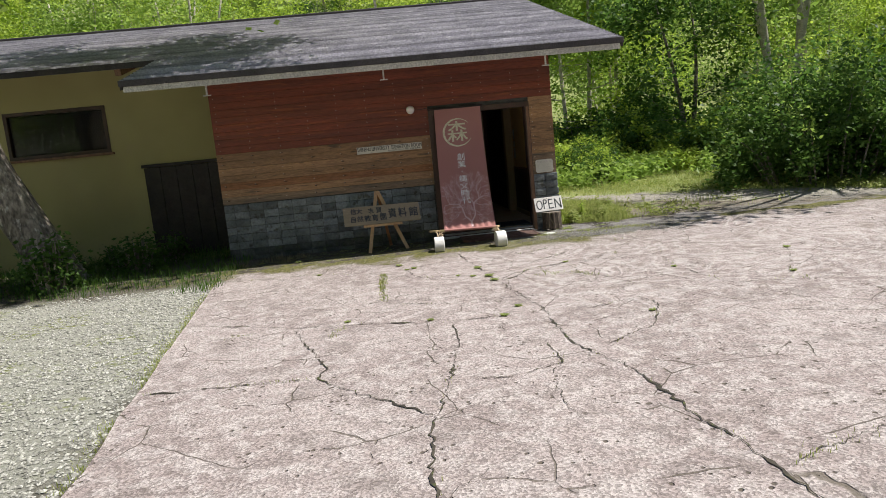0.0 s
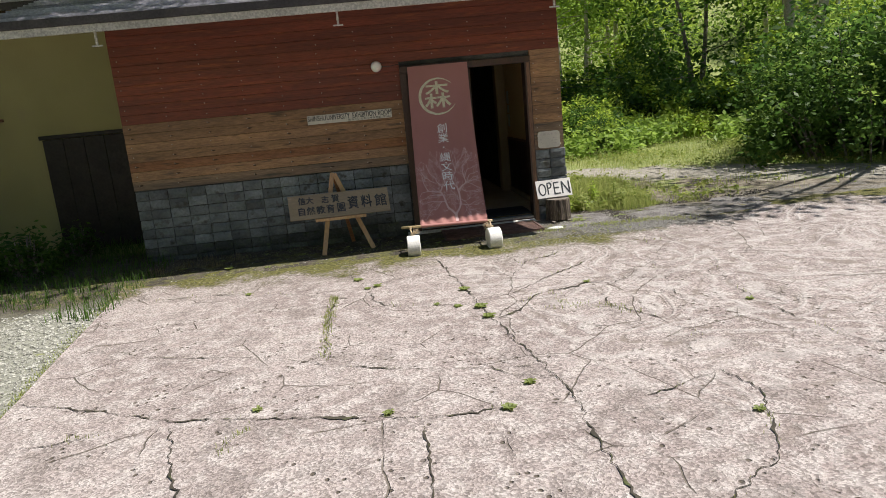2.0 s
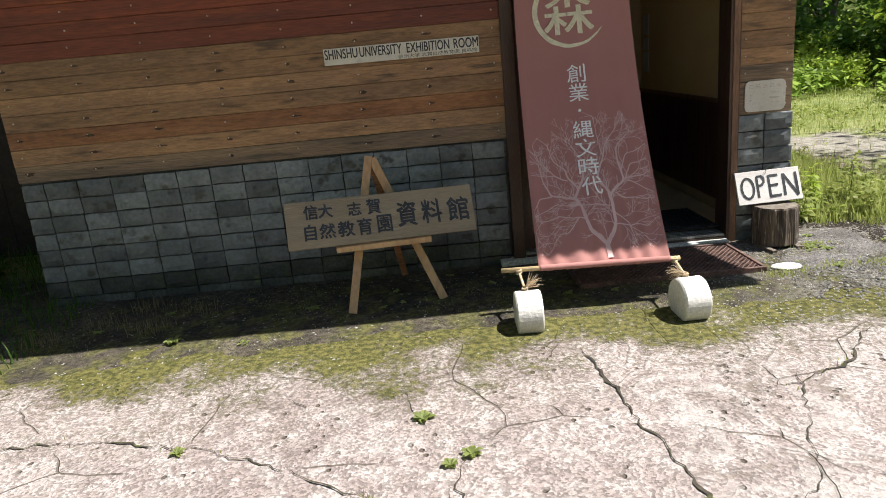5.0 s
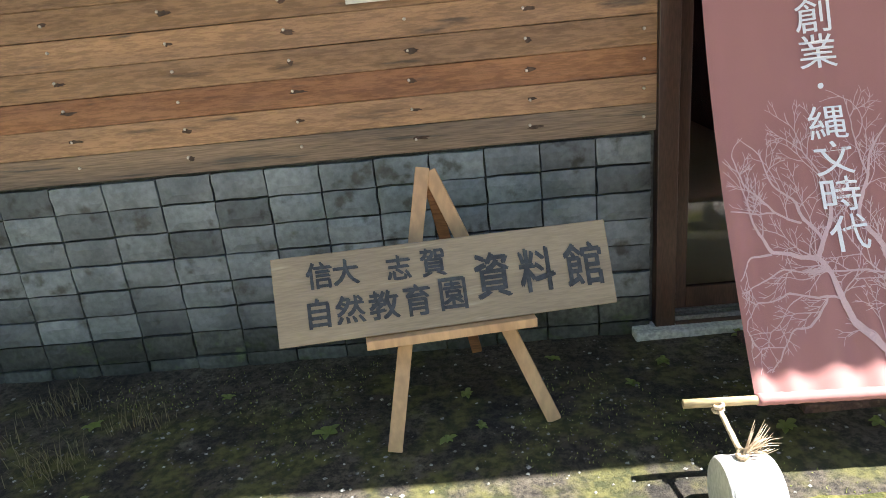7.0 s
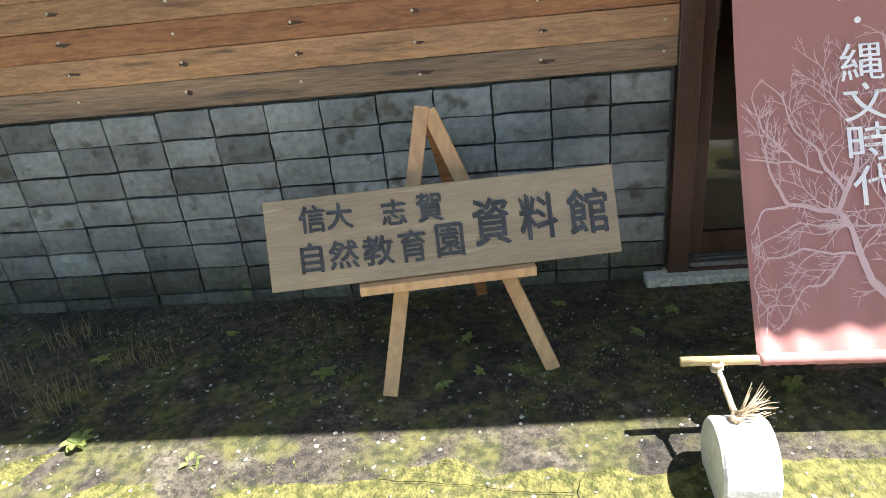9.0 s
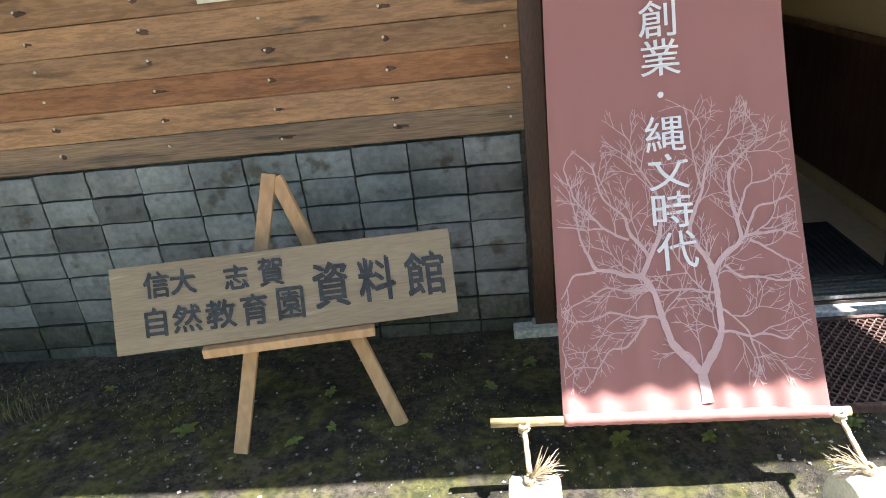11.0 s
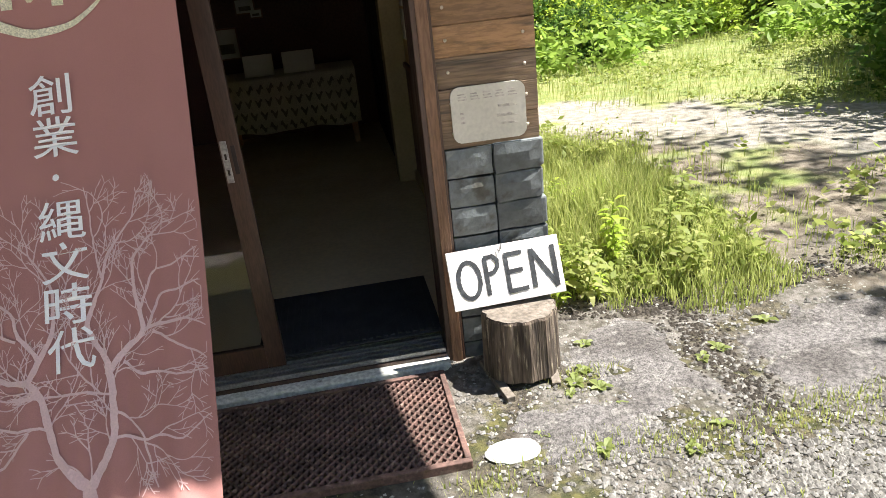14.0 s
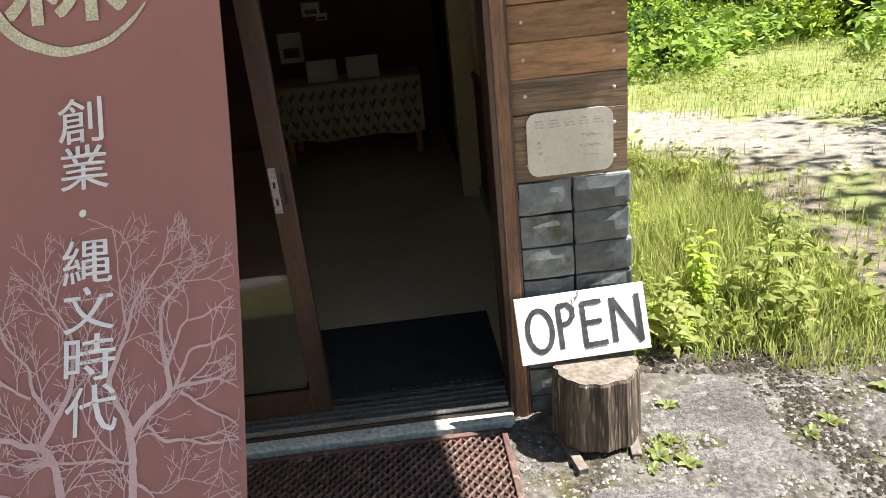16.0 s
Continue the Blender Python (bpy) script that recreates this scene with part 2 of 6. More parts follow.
gl = bpy.data.materials.new("opal_globe")
gl.use_nodes = True
gb = gl.node_tree.nodes["Principled BSDF"]
gb.inputs["Base Color"].default_value = (0.85, 0.83, 0.78, 1)
gb.inputs["Roughness"].default_value = 0.2
gb.inputs["Subsurface Weight"].default_value = 0.3
M["globe"] = gl
gs = bpy.data.materials.new("window_glass")
gs.use_nodes = True
gb = gs.node_tree.nodes["Principled BSDF"]
gb.inputs["Base Color"].default_value = (0.75, 0.77, 0.75, 1)
gb.inputs["Transmission Weight"].default_value = 1.0
gb.inputs["Roughness"].default_value = 0.01
gb.inputs["IOR"].default_value = 1.45
M["glass"] = gs


def concrete_material():
    """Old pinkish concrete: bare aggregate, scuffs, pits and trowel swirls, with moss and dark crust creeping in from the house."""
    m = bpy.data.materials.new("old_concrete")
    m.use_nodes = True
    N, L = m.node_tree.nodes, m.node_tree.links
    b = N["Principled BSDF"]
    geo = N.new("ShaderNodeNewGeometry")
    P = geo.outputs["Position"]
    sep = N.new("ShaderNodeSeparateXYZ")
    L.new(P, sep.inputs[0])

    def fill(node, pairs):
        for i, v in pairs:
            if isinstance(v, tuple):
                node.inputs[i].default_value = (*v, 1)
            elif isinstance(v, (int, float)):
                node.inputs[i].default_value = v
            else:
                L.new(v, node.inputs[i])

    def tex(scale, detail=5, rough=0.5, warp=0.0):
        n = N.new("ShaderNodeTexNoise")
        fill(n, (("Scale", scale), ("Detail", detail), ("Roughness", rough), ("Distortion", warp), ("Vector", P)))
        return n.outputs[0]

    def step(v, lo, hi, a=0.0, c=1.0):
        r = N.new("ShaderNodeMapRange")
        r.interpolation_type = "SMOOTHSTEP"
        fill(r, ((0, v), (1, lo), (2, hi), (3, a), (4, c)))
        return r.outputs[0]

    def op(kind, a, c, d=0.0):
        x = N.new("ShaderNodeMath")
        x.operation = kind
        fill(x, ((0, a), (1, c), (2, d)))
        return x.outputs[0]

    def mix(fac, a, c, kind="MIX"):
        x = N.new("ShaderNodeMix")
        x.data_type, x.blend_type = "RGBA", kind
        fill(x, ((0, fac), (6, a), (7, c)))
        return x.outputs[2]

    def cells(scale, feature="F1"):
        v = N.new("ShaderNodeTexVoronoi")
        v.feature = feature
        warp = N.new("ShaderNodeMix")
        warp.data_type = "RGBA"
        n = N.new("ShaderNodeTexNoise")
        fill(n, (("Scale", 2.6), ("Detail", 4), ("Vector", P)))
        fill(warp, ((0, 0.10), (6, P), (7, n.outputs["Color"])))
        fill(v, (("Scale", scale), ("Vector", warp.outputs[2])))
        return v

    mid, fine = tex(7, 8, 0.72), tex(170, 3, 0.6)
    col = mix(step(tex(0.8, 4), 0.38, 0.62), (0.345, 0.298, 0.283), (0.27, 0.226, 0.214))
    col = mix(step(mid, 0.44, 0.60), col, (0.405, 0.365, 0.348))
    col = mix(op("MULTIPLY", step(tex(2.3, 7, 0.65), 0.52, 0.66), 0.7), col, (0.215, 0.182, 0.17))
    grit = cells(95)
    col = mix(0.85, col, mix(1.0, col, mix(step(grit.outputs["Color"], 0.1, 0.9), (0.52, 0.50, 0.49), (1.38, 1.36, 1.35)), "MULTIPLY"))
    col = mix(step(fine, 0.58, 0.68, 0, 0.7), col, (0.16, 0.135, 0.115))
    # small pits
    pit = cells(17)
    pits = op("MULTIPLY", step(pit.outputs["Distance"], 0.14, 0.24, 1, 0), step(tex(3.0, 5), 0.50, 0.58))
    col = mix(pits, col, (0.11, 0.09, 0.07))
    # faint web of fine cracks, broken up
    web = cells(1.5, "DISTANCE_TO_EDGE")
    webs = op("MULTIPLY", step(web.outputs["Distance"], 0.003, 0.0075, 1, 0), step(tex(1.9, 3), 0.47, 0.56))
    col = mix(op("MULTIPLY", webs, 0.8), col, (0.12, 0.10, 0.075))
    # swirls worn into the part before the door
    rings = op("MULTIPLY", op("PINGPONG", op("MULTIPLY_ADD", tex(0.85, 2, 0.4, 0.6), 13.0, op("MULTIPLY", tex(9, 5, 0.6), 0.7)), 0.5), 2.0)
    X, Y = sep.outputs[0], sep.outputs[1]
    east = op("MULTIPLY", step(op("ADD", X, op("MULTIPLY", Y, 0.19)), 2.35, 2.75), step(Y, 4.4, 6.8, 0.35, 1.0))
    swirl = op("MULTIPLY", step(rings, 0.62, 0.9), east)
    col = mix(op("MULTIPLY", swirl, 0.36), col, (0.50, 0.465, 0.44))
    groove = op("MULTIPLY", op("MULTIPLY", step(rings, 0.05, 0.24, 1, 0), east), step(tex(5, 5), 0.46, 0.58))
    col = mix(op("MULTIPLY", groove, 0.75), col, (0.20, 0.165, 0.14))
    # moss and black crust near the house
    edge = op("SUBTRACT", Y, op("MULTIPLY", step(X, 2.6, 4.6), 0.75))
    edge = op("ADD", edge, op("MULTIPLY_ADD", tex(1.7, 6, 0.6), 1.7, -0.85))
    crust = op("MULTIPLY", step(edge, 8.75, 9.45), step(tex(34, 6, 0.75), 0.48, 0.57))
    col = mix(op("MULTIPLY", crust, 0.75), col, (0.115, 0.098, 0.068))
    grain = op("MULTIPLY_ADD", tex(26, 7, 0.7), 0.9, -0.45)
    moss = step(op("ADD", edge, grain), 9.36, 9.68)
    col = mix(moss, col, mix(step(tex(30, 4), 0.35, 0.65), (0.06, 0.062, 0.017), (0.165, 0.15, 0.046)))
    L.new(col, b.inputs["Base Color"])
    b.inputs["Roughness"].default_value = 0.93
    b.inputs["Specular IOR Level"].default_value = 0.3
    h = op("MULTIPLY_ADD", mid, 0.9, op("MULTIPLY", fine, 0.30))
    h = op("ADD", h, op("MULTIPLY", grit.outputs["Distance"], 0.25))
    h = op("SUBTRACT", h, op("ADD", pits, webs))
    h = op("ADD", h, op("MULTIPLY", op("SUBTRACT", swirl, groove), 0.45))
    h = op("ADD", h, op("MULTIPLY", moss, tex(90, 4)))
    bu = N.new("ShaderNodeBump")
    fill(bu, (("Strength", 1.0), ("Distance", 0.012), ("Height", h)))
    L.new(bu.outputs[0], b.inputs["Normal"])
    return m


def ground_material():
    """Gravel beside the slab, moss by the house, grass and leaf litter beyond, a trodden pale path."""
    m = surface("ground_cover", (0.085, 0.07, 0.05), (0.04, 0.033, 0.024), (0.13, 0.112, 0.08), big=1.5, small=30, rough=0.95, bump=1.0, fine=0.6, crisp=0.8, relief=0.02)
    nt = m.node_tree
    N, L = nt.nodes, nt.links
    b = N["Principled BSDF"]
    base = b.inputs["Base Color"].links[0].from_socket
    geo = N.new("ShaderNodeNewGeometry")
    sep = N.new("ShaderNodeSeparateXYZ")
    L.new(geo.outputs["Position"], sep.inputs[0])

    def noise_tex(scale, detail=5):
        n = N.new("ShaderNodeTexNoise")
        n.inputs["Scale"].default_value, n.inputs["Detail"].default_value = scale, detail
        L.new(geo.outputs["Position"], n.inputs["Vector"])
        return n.outputs[0]

    def math_node(op, a, c, d=None):
        x = N.new("ShaderNodeMath")
        x.operation = op
        for i, v in enumerate((a, c, d)):
            if v is None:
                continue
            if isinstance(v, (int, float)):
                x.inputs[i].default_value = v
            else:
                L.new(v, x.inputs[i])
        return x.outputs[0]

    def step(sock, lo, hi):
        r = N.new("ShaderNodeMapRange")
        r.interpolation_type = "SMOOTHSTEP"
        r.inputs[1].default_value, r.inputs[2].default_value = lo, hi
        L.new(sock, r.inputs[0])
        return r.outputs[0]

    def over(fac, a, c1, c2, s):
        n = noise_tex(s)
        x = N.new("ShaderNodeMix")
        x.data_type = "RGBA"
        x.inputs[6].default_value, x.inputs[7].default_value = (*c1, 1), (*c2, 1)
        L.new(step(n, 0.35, 0.65), x.inputs[0])
        y = N.new("ShaderNodeMix")
        y.data_type = "RGBA"
        L.new(fac, y.inputs[0])
        L.new(a, y.inputs[6])
        L.new(x.outputs[2], y.inputs[7])
        return y.outputs[2]

    X, Y = sep.outputs[0], sep.outputs[1]
    wob = math_node("MULTIPLY_ADD", noise_tex(1.6), 1.6, -0.8)
    xw, yw = math_node("ADD", X, wob), math_node("ADD", Y, wob)
    # grass land beyond the house's right end and all around
    far = math_node("MAXIMUM", step(yw, 11.5, 12.2), step(xw, 10.0, 11.0))
    col = over(far, base, (0.16, 0.21, 0.05), (0.26, 0.27, 0.10), 6.0)
    # pale trodden path running off to the woods, bare brown soil on its near side
    d = math_node("MULTIPLY", math_node("ADD", math_node("ADD", xw, yw), -19.75), 0.707)
    bare = math_node("MULTIPLY", math_node("SUBTRACT", 1.0, step(d, -0.9, -0.4)), step(xw, 3.7, 4.3))
    bare = math_node("MULTIPLY", bare, step(noise_tex(1.3), 0.36, 0.5))
    col = over(bare, col, (0.10, 0.08, 0.055), (0.24, 0.205, 0.155), 11.0)
    path = math_node("SUBTRACT", 1.0, step(math_node("ABSOLUTE", d, 0.0), 0.5, 1.0))
    path = math_node("MULTIPLY", path, step(xw, 2.9, 3.6))
    col = over(path, col, (0.21, 0.19, 0.15), (0.34, 0.315, 0.27), 13.0)
    # gravel
    gr = math_node("MULTIPLY", math_node("SUBTRACT", 1.0, step(xw, -2.2, -1.6)), math_node("SUBTRACT", 1.0, step(yw, 8.6, 9.6)))
    col = over(gr, col, (0.24, 0.235, 0.19), (0.36, 0.355, 0.30), 45.0)
    creep = math_node("MULTIPLY", gr, math_node("MULTIPLY", step(noise_tex(1.1), 0.5, 0.62), step(noise_tex(14), 0.45, 0.6)))
    col = over(creep, col, (0.12, 0.14, 0.04), (0.24, 0.25, 0.09), 20.0)
    # moss
    ms = math_node("MULTIPLY", step(yw, 9.1, 9.9), math_node("SUBTRACT", 1.0, step(yw, 10.45, 11.0)))
    ms = math_node("MULTIPLY", ms, step(noise_tex(6.5), 0.42, 0.62))
    col = over(ms, col, (0.055, 0.058, 0.018), (0.15, 0.138, 0.043), 30.0)
    # gravel and old concrete before the door
    gd = math_node("MULTIPLY", step(xw, 1.7, 2.4), math_node("SUBTRACT", 1.0, step(yw, 11.1, 11.7)))
    gd = math_node("MULTIPLY", gd, step(noise_tex(3.2), 0.42, 0.54))
    col = over(gd, col, (0.10, 0.09, 0.07), (0.23, 0.21, 0.185), 24.0)
    L.new(col, b.inputs["Base Color"])
    return m


M["concrete"] = concrete_material()
M["ground"] = ground_material()


# ---- building blocks ----
def link(name, me, material, parent=None, label=""):
    if material:
        me.materials.append(material)
    ob = new(name, me)
    if parent:
        ob.parent = parent
    if label:
        ob["label"] = label
    return ob


def part(name, bm, material, parent, label=""):
    me = bpy.data.meshes.new(name)
    bm.to_mesh(me)
    bm.free()
    return link(name, me, material, parent, label)


def raw(name, verts, faces, material, parent=None, label="", smooth=False):
    me = bpy.data.meshes.new(name)
    me.from_pydata(verts, [], faces)
    if smooth:
        me.polygons.foreach_set("use_smooth", [True] * len(me.polygons))
    me.update()
    return link(name, me, material, parent, label)


def thing(name, at, label, category, group="", kind=""):
    e = new(name)
    e.empty_display_size = 0.1
    e.location = at
    return tagged(e, label, category, group, kind)


def box(bm, lo, hi, bev=0.0, m=None):
    """A box between two corners, with its edges bevelled."""
    lo, hi = Vector(lo), Vector(hi)
    r = bmesh.ops.create_cube(bm, size=1, matrix=(m or Matrix()) @ Matrix.Translation((lo + hi) / 2) @ Matrix.Diagonal((*(hi - lo), 1)))
    if bev:
        es = list({e for v in r["verts"] for e in v.link_edges})
        bmesh.ops.bevel(bm, geom=es, offset=bev, segments=2, affect="EDGES", profile=0.5)


def boxpart(name, lo, hi, material, parent, bev=0.004, label="", m=None):
    bm = bmesh.new()
    box(bm, lo, hi, bev, m)
    return part(name, bm, material, parent, label)


def beam(name, a, b, w, d, material, parent, up=(0, -1, 0), bev=0.003, label=""):
    """A squared bar from a to b; w across, d along `up`."""
    a, b = Vector(a), Vector(b)
    z = (b - a).normalized()
    y = (Vector(up) - z * Vector(up).dot(z)).normalized()
    x = y.cross(z)
    m = Matrix((x, y, z)).transposed().to_4x4()
    m.translation = (a + b) / 2
    h = (b - a).length / 2
    return boxpart(name, (-w / 2, -d / 2, -h), (w / 2, d / 2, h), material, parent, bev, label, m)


def tube(pts, radii, n=8, uneven=0.0, seed=0):
    """Vertices and faces of a closed tube along points."""
    rng = random.Random(seed)
    V, F = [], []
    pts = [Vector(p) for p in pts]
    for i, p in enumerate(pts):
        d = (pts[min(i + 1, len(pts) - 1)] - pts[max(i - 1, 0)]).normalized()
        s = d.cross(Vector((0.31, 0.87, 0.19))).normalized()
        t = d.cross(s)
        for k in range(n):
            a = 2 * math.pi * k / n
            r = radii[i] * (1 + uneven * rng.uniform(-1, 1))
            V.append(p + (s * math.cos(a) + t * math.sin(a)) * r)
    for i in range(len(pts) - 1):
        for k in range(n):
            a, b = i * n + k, i * n + (k + 1) % n
            F.append((a, b, b + n, a + n))
    F.append(tuple(range(n - 1, -1, -1)))
    F.append(tuple(range(len(V) - n, len(V))))
    return V, F


def tubepart(name, pts, radii, material, parent, n=8, uneven=0.0, label="", seed=0):
    V, F = tube(pts, radii, n, uneven, seed)
    return raw(name, V, F, material, parent, label, smooth=True)


def text_flat(body):
    """The outline of some writing as flat vertices in a unit box and faces."""
    cu = bpy.data.curves.new("writing", "FONT")
    cu.body, cu.resolution_u = body, 3
    ob = new("writing", cu)
    dg = bpy.context.evaluated_depsgraph_get()
    me = bpy.data.meshes.new_from_object(ob.evaluated_get(dg))
    V = [v.co.copy() for v in me.vertices]
    F = [tuple(p.vertices) for p in me.polygons]
    bpy.data.objects.remove(ob)
    bpy.data.curves.remove(cu)
    bpy.data.meshes.remove(me)
    x0, x1 = min(v.x for v in V), max(v.x for v in V)
    y0, y1 = min(v.y for v in V), max(v.y for v in V)
    return [((v.x - x0) / (x1 - x0), (v.y - y0) / (y1 - y0)) for v in V], F


def writing(name, body, at, w, h, material, parent, place, bold=0.0):
    """Writing centred at `at`, w by h, laid by place(x, y) on a surface."""
    V, F = text_flat(body)
    P = [(at[0] + (x - 0.5) * w, at[1] + (y - 0.5) * h) for x, y in V]
    verts, faces = [], []
    for dx, dy, lift in ((0, 0, 0), (bold, 0, 0.0004), (0, bold, 0.0008)) if bold else ((0, 0, 0),):
        k = len(verts)
        verts += [place(x + dx, y + dy, lift) for x, y in P]
        faces += [tuple(i + k for i in f) for f in F]
    return raw(name, verts, faces, material, parent)


# ---- ground ----
def lift(x, y):
    """Height of the ground."""
    t = min(1, max(0, (y - 9.3) / 0.9))
    z = 0.05 * t * t * (3 - 2 * t)
    z += 0.012 * noise.noise((x * 1.3, y * 1.3, 0)) + 0.006 * noise.noise((x * 5, y * 5, 3))
    if 2.75 < x and y > 11.4:
        z += 0.05 * min(1, (y - 11.4)) * (0.5 + noise.noise((x * 0.5, y * 0.5, 7)))
    far = max(0.0, y - 48, abs(x - 2) - 55, -y - 40)
    return z + 0.42 * far * min(1, far / 25)


def axis_steps(lo, a, b, hi, fine):
    out, s, v = [], fine, a
    while v > lo:
        s *= 1.22
        v -= s
        out.append(max(v, lo))
    out.reverse()
    k = int((b - a) / fine)
    out += [a + (b - a) * i / k for i in range(k + 1)]
    s, v = fine, b
    while v < hi:
        s *= 1.22
        v += s
        out.append(min(v, hi))
    return out


XS, YS = axis_steps(-320, -7, 9, 320, 0.11), axis_steps(-320, 1, 15, 320, 0.11)
gv = [(x, y, lift(x, y)) for y in YS for x in XS]
nx = len(XS)
gf = [(j * nx + i, j * nx + i + 1, (j + 1) * nx + i + 1, (j + 1) * nx + i) for j in range(len(YS) - 1) for i in range(nx - 1)]
ground = raw("ground", gv, gf, M["ground"], smooth=True)
tagged(ground, "ground of gravel, moss, soil and grass round the house", "ground", kind="structure")


def slab_left(y):
    return -1.33 - 0.128 * y + 0.03 * noise.noise((0, y * 1.5, 0)) + 0.012 * noise.noise((0, y * 9, 4))


def slab_far(x):
    t = min(1, max(0, (x - 3.5) / 2.5))
    return 10.02 + 0.80 * t * t * (3 - 2 * t) + 0.12 * noise.noise((x * 1.1, 2, 0)) + 0.05 * noise.noise((x * 5, 5, 0))


def slab_z(x, y):
    dip = min(1, max(0, (y - slab_far(x) + 0.4) / 0.4))
    return 0.022 + max(0, lift(x, y)) * 0.8 + 0.005 * noise.noise((x * 0.9, y * 0.9, 9)) - dip * (0.022 + 0.02 * noise.noise((x * 2.6, y * 2.6, 4)) + 0.012 * noise.noise((x * 9, y * 9, 4)))


def make_slab():
    n, k = 120, 110
    V, F = [], []
    for j in range(k + 1):
        for i in range(n + 1):
            s, t = i / n, j / k
            s = s ** 1.3
            x0 = slab_left(9.6 * t)
            x = x0 + (13 - x0) * s
            y = -7 + (slab_far(x) + 7) * t
            x0 = slab_left(y)
            x = x0 + (13 - x0) * s
            V.append((x, y, slab_z(x, y)))
    top = len(V)
    for j in range(k):
        for i in range(n):
            a = j * (n + 1) + i
            F.append((a, a + 1, a + n + 2, a + n + 1))
    rim = [k * (n + 1) + i for i in range(n, -1, -1)] + [j * (n + 1) for j in range(k - 1, -1, -1)]
    for a in rim:
        x, y, z = V[a]
        V.append((x - 0.01, y + 0.008, z - 0.1))
    for q in range(len(rim) - 1):
        F.append((rim[q], rim[q + 1], top + q + 1, top + q))
    return raw("pavement", V, F, M["concrete"], smooth=True)


pavement = make_slab()
tagged(pavement, "cracked and weathered pinkish concrete forecourt slab", "pavement", kind="structure")

CRACKS = (
    ((0.80, 9.5), (0.84, 9.13), (0.99, 7.52), (1.20, 5.95), (1.16, 4.74), (1.38, 4.05), (1.45, 3.12), (1.51, 2.61), (1.53, 1.6)),
    ((1.51, 2.61), (1.83, 2.77), (2.6, 3.0)),
    ((-2.18, 6.71), (-1.04, 6.14), (-0.16, 5.90), (0.38, 5.73), (0.88, 5.75)),
    ((-1.03, 6.03), (-0.63, 4.81), (-0.67, 4.55), (0.10, 3.66), (0.05, 3.19), (0.06, 1.6)),
    ((-1.88, 4.65), (-1.30, 4.62), (-0.67, 4.58)),
    ((0.10, 3.66), (0.24, 4.24), (0.39, 5.14), (0.38, 5.69)),
    ((0.35, 4.18), (0.60, 4.14), (1.01, 4.31), (0.99, 4.89)),
    ((1.56, 5.65), (2.08, 5.85), (2.15, 5.57), (1.87, 4.92), (1.31, 4.53)))
CRACKS_RIGHT = (
    ((-0.25, 8.41), (-0.23, 8.30), (-0.25, 7.99), (-0.26, 7.73), (-0.24, 7.38), (-0.22, 6.84)),
    ((-2.05, 9.08), (-1.37, 9.01), (-0.94, 8.85), (-0.68, 8.70), (-0.47, 8.57), (-0.30, 8.46), (0.10, 8.18)),
    ((0.32, 8.75), (0.13, 8.65), (0.08, 8.47), (0.10, 8.21), (0.21, 7.99), (0.34, 7.91), (0.55, 7.84), (0.75, 7.76), (0.94, 7.66)),
    ((1.38, 8.92), (1.64, 8.94), (1.92, 9.07), (2.30, 9.46)),
    ((2.19, 8.69), (1.83, 8.39), (1.65, 8.23), (1.46, 8.03), (1.28, 7.88), (0.98, 7.91)),
    ((1.98, 7.99), (1.85, 7.89), (1.68, 7.84), (1.45, 7.75), (1.36, 7.58), (1.27, 7.43), (1.03, 7.22)))
CRACKS_FAR = (
    ((1.25, 7.41), (1.47, 7.36), (1.68, 7.30), (1.94, 7.20), (2.2, 7.0)),
    ((1.60, 7.57), (1.63, 7.43), (1.77, 7.30)),
    ((1.95, 7.76), (1.96, 7.48), (1.92, 7.31), (2.0, 7.0)),
    ((3.33, 9.22), (3.01, 9.32), (2.96, 8.87), (2.85, 8.52), (2.60, 8.1)),
    ((1.65, 8.20), (1.75, 8.02), (1.89, 7.94), (2.18, 7.89)),
    ((1.59, 7.78), (1.78, 7.41), (1.98, 7.17), (2.13, 6.86), (2.22, 6.39)),
    ((3.15, 8.03), (2.95, 7.28), (2.95, 6.54), (3.06, 5.98), (3.41, 5.90), (3.77, 5.90)),
    ((4.49, 7.55), (4.12, 6.85), (3.68, 6.15), (3.67, 5.77)),
    ((-2.27, 7.79), (-1.40, 7.27), (-0.61, 7.00), (0.07, 6.57), (0.78, 6.31), (1.14, 6.27)),
    ((-0.66, 5.53), (-0.65, 5.75), (-0.57, 5.90)),
    ((-2.0, 5.98), (-1.51, 6.06), (-1.34, 6.12)))


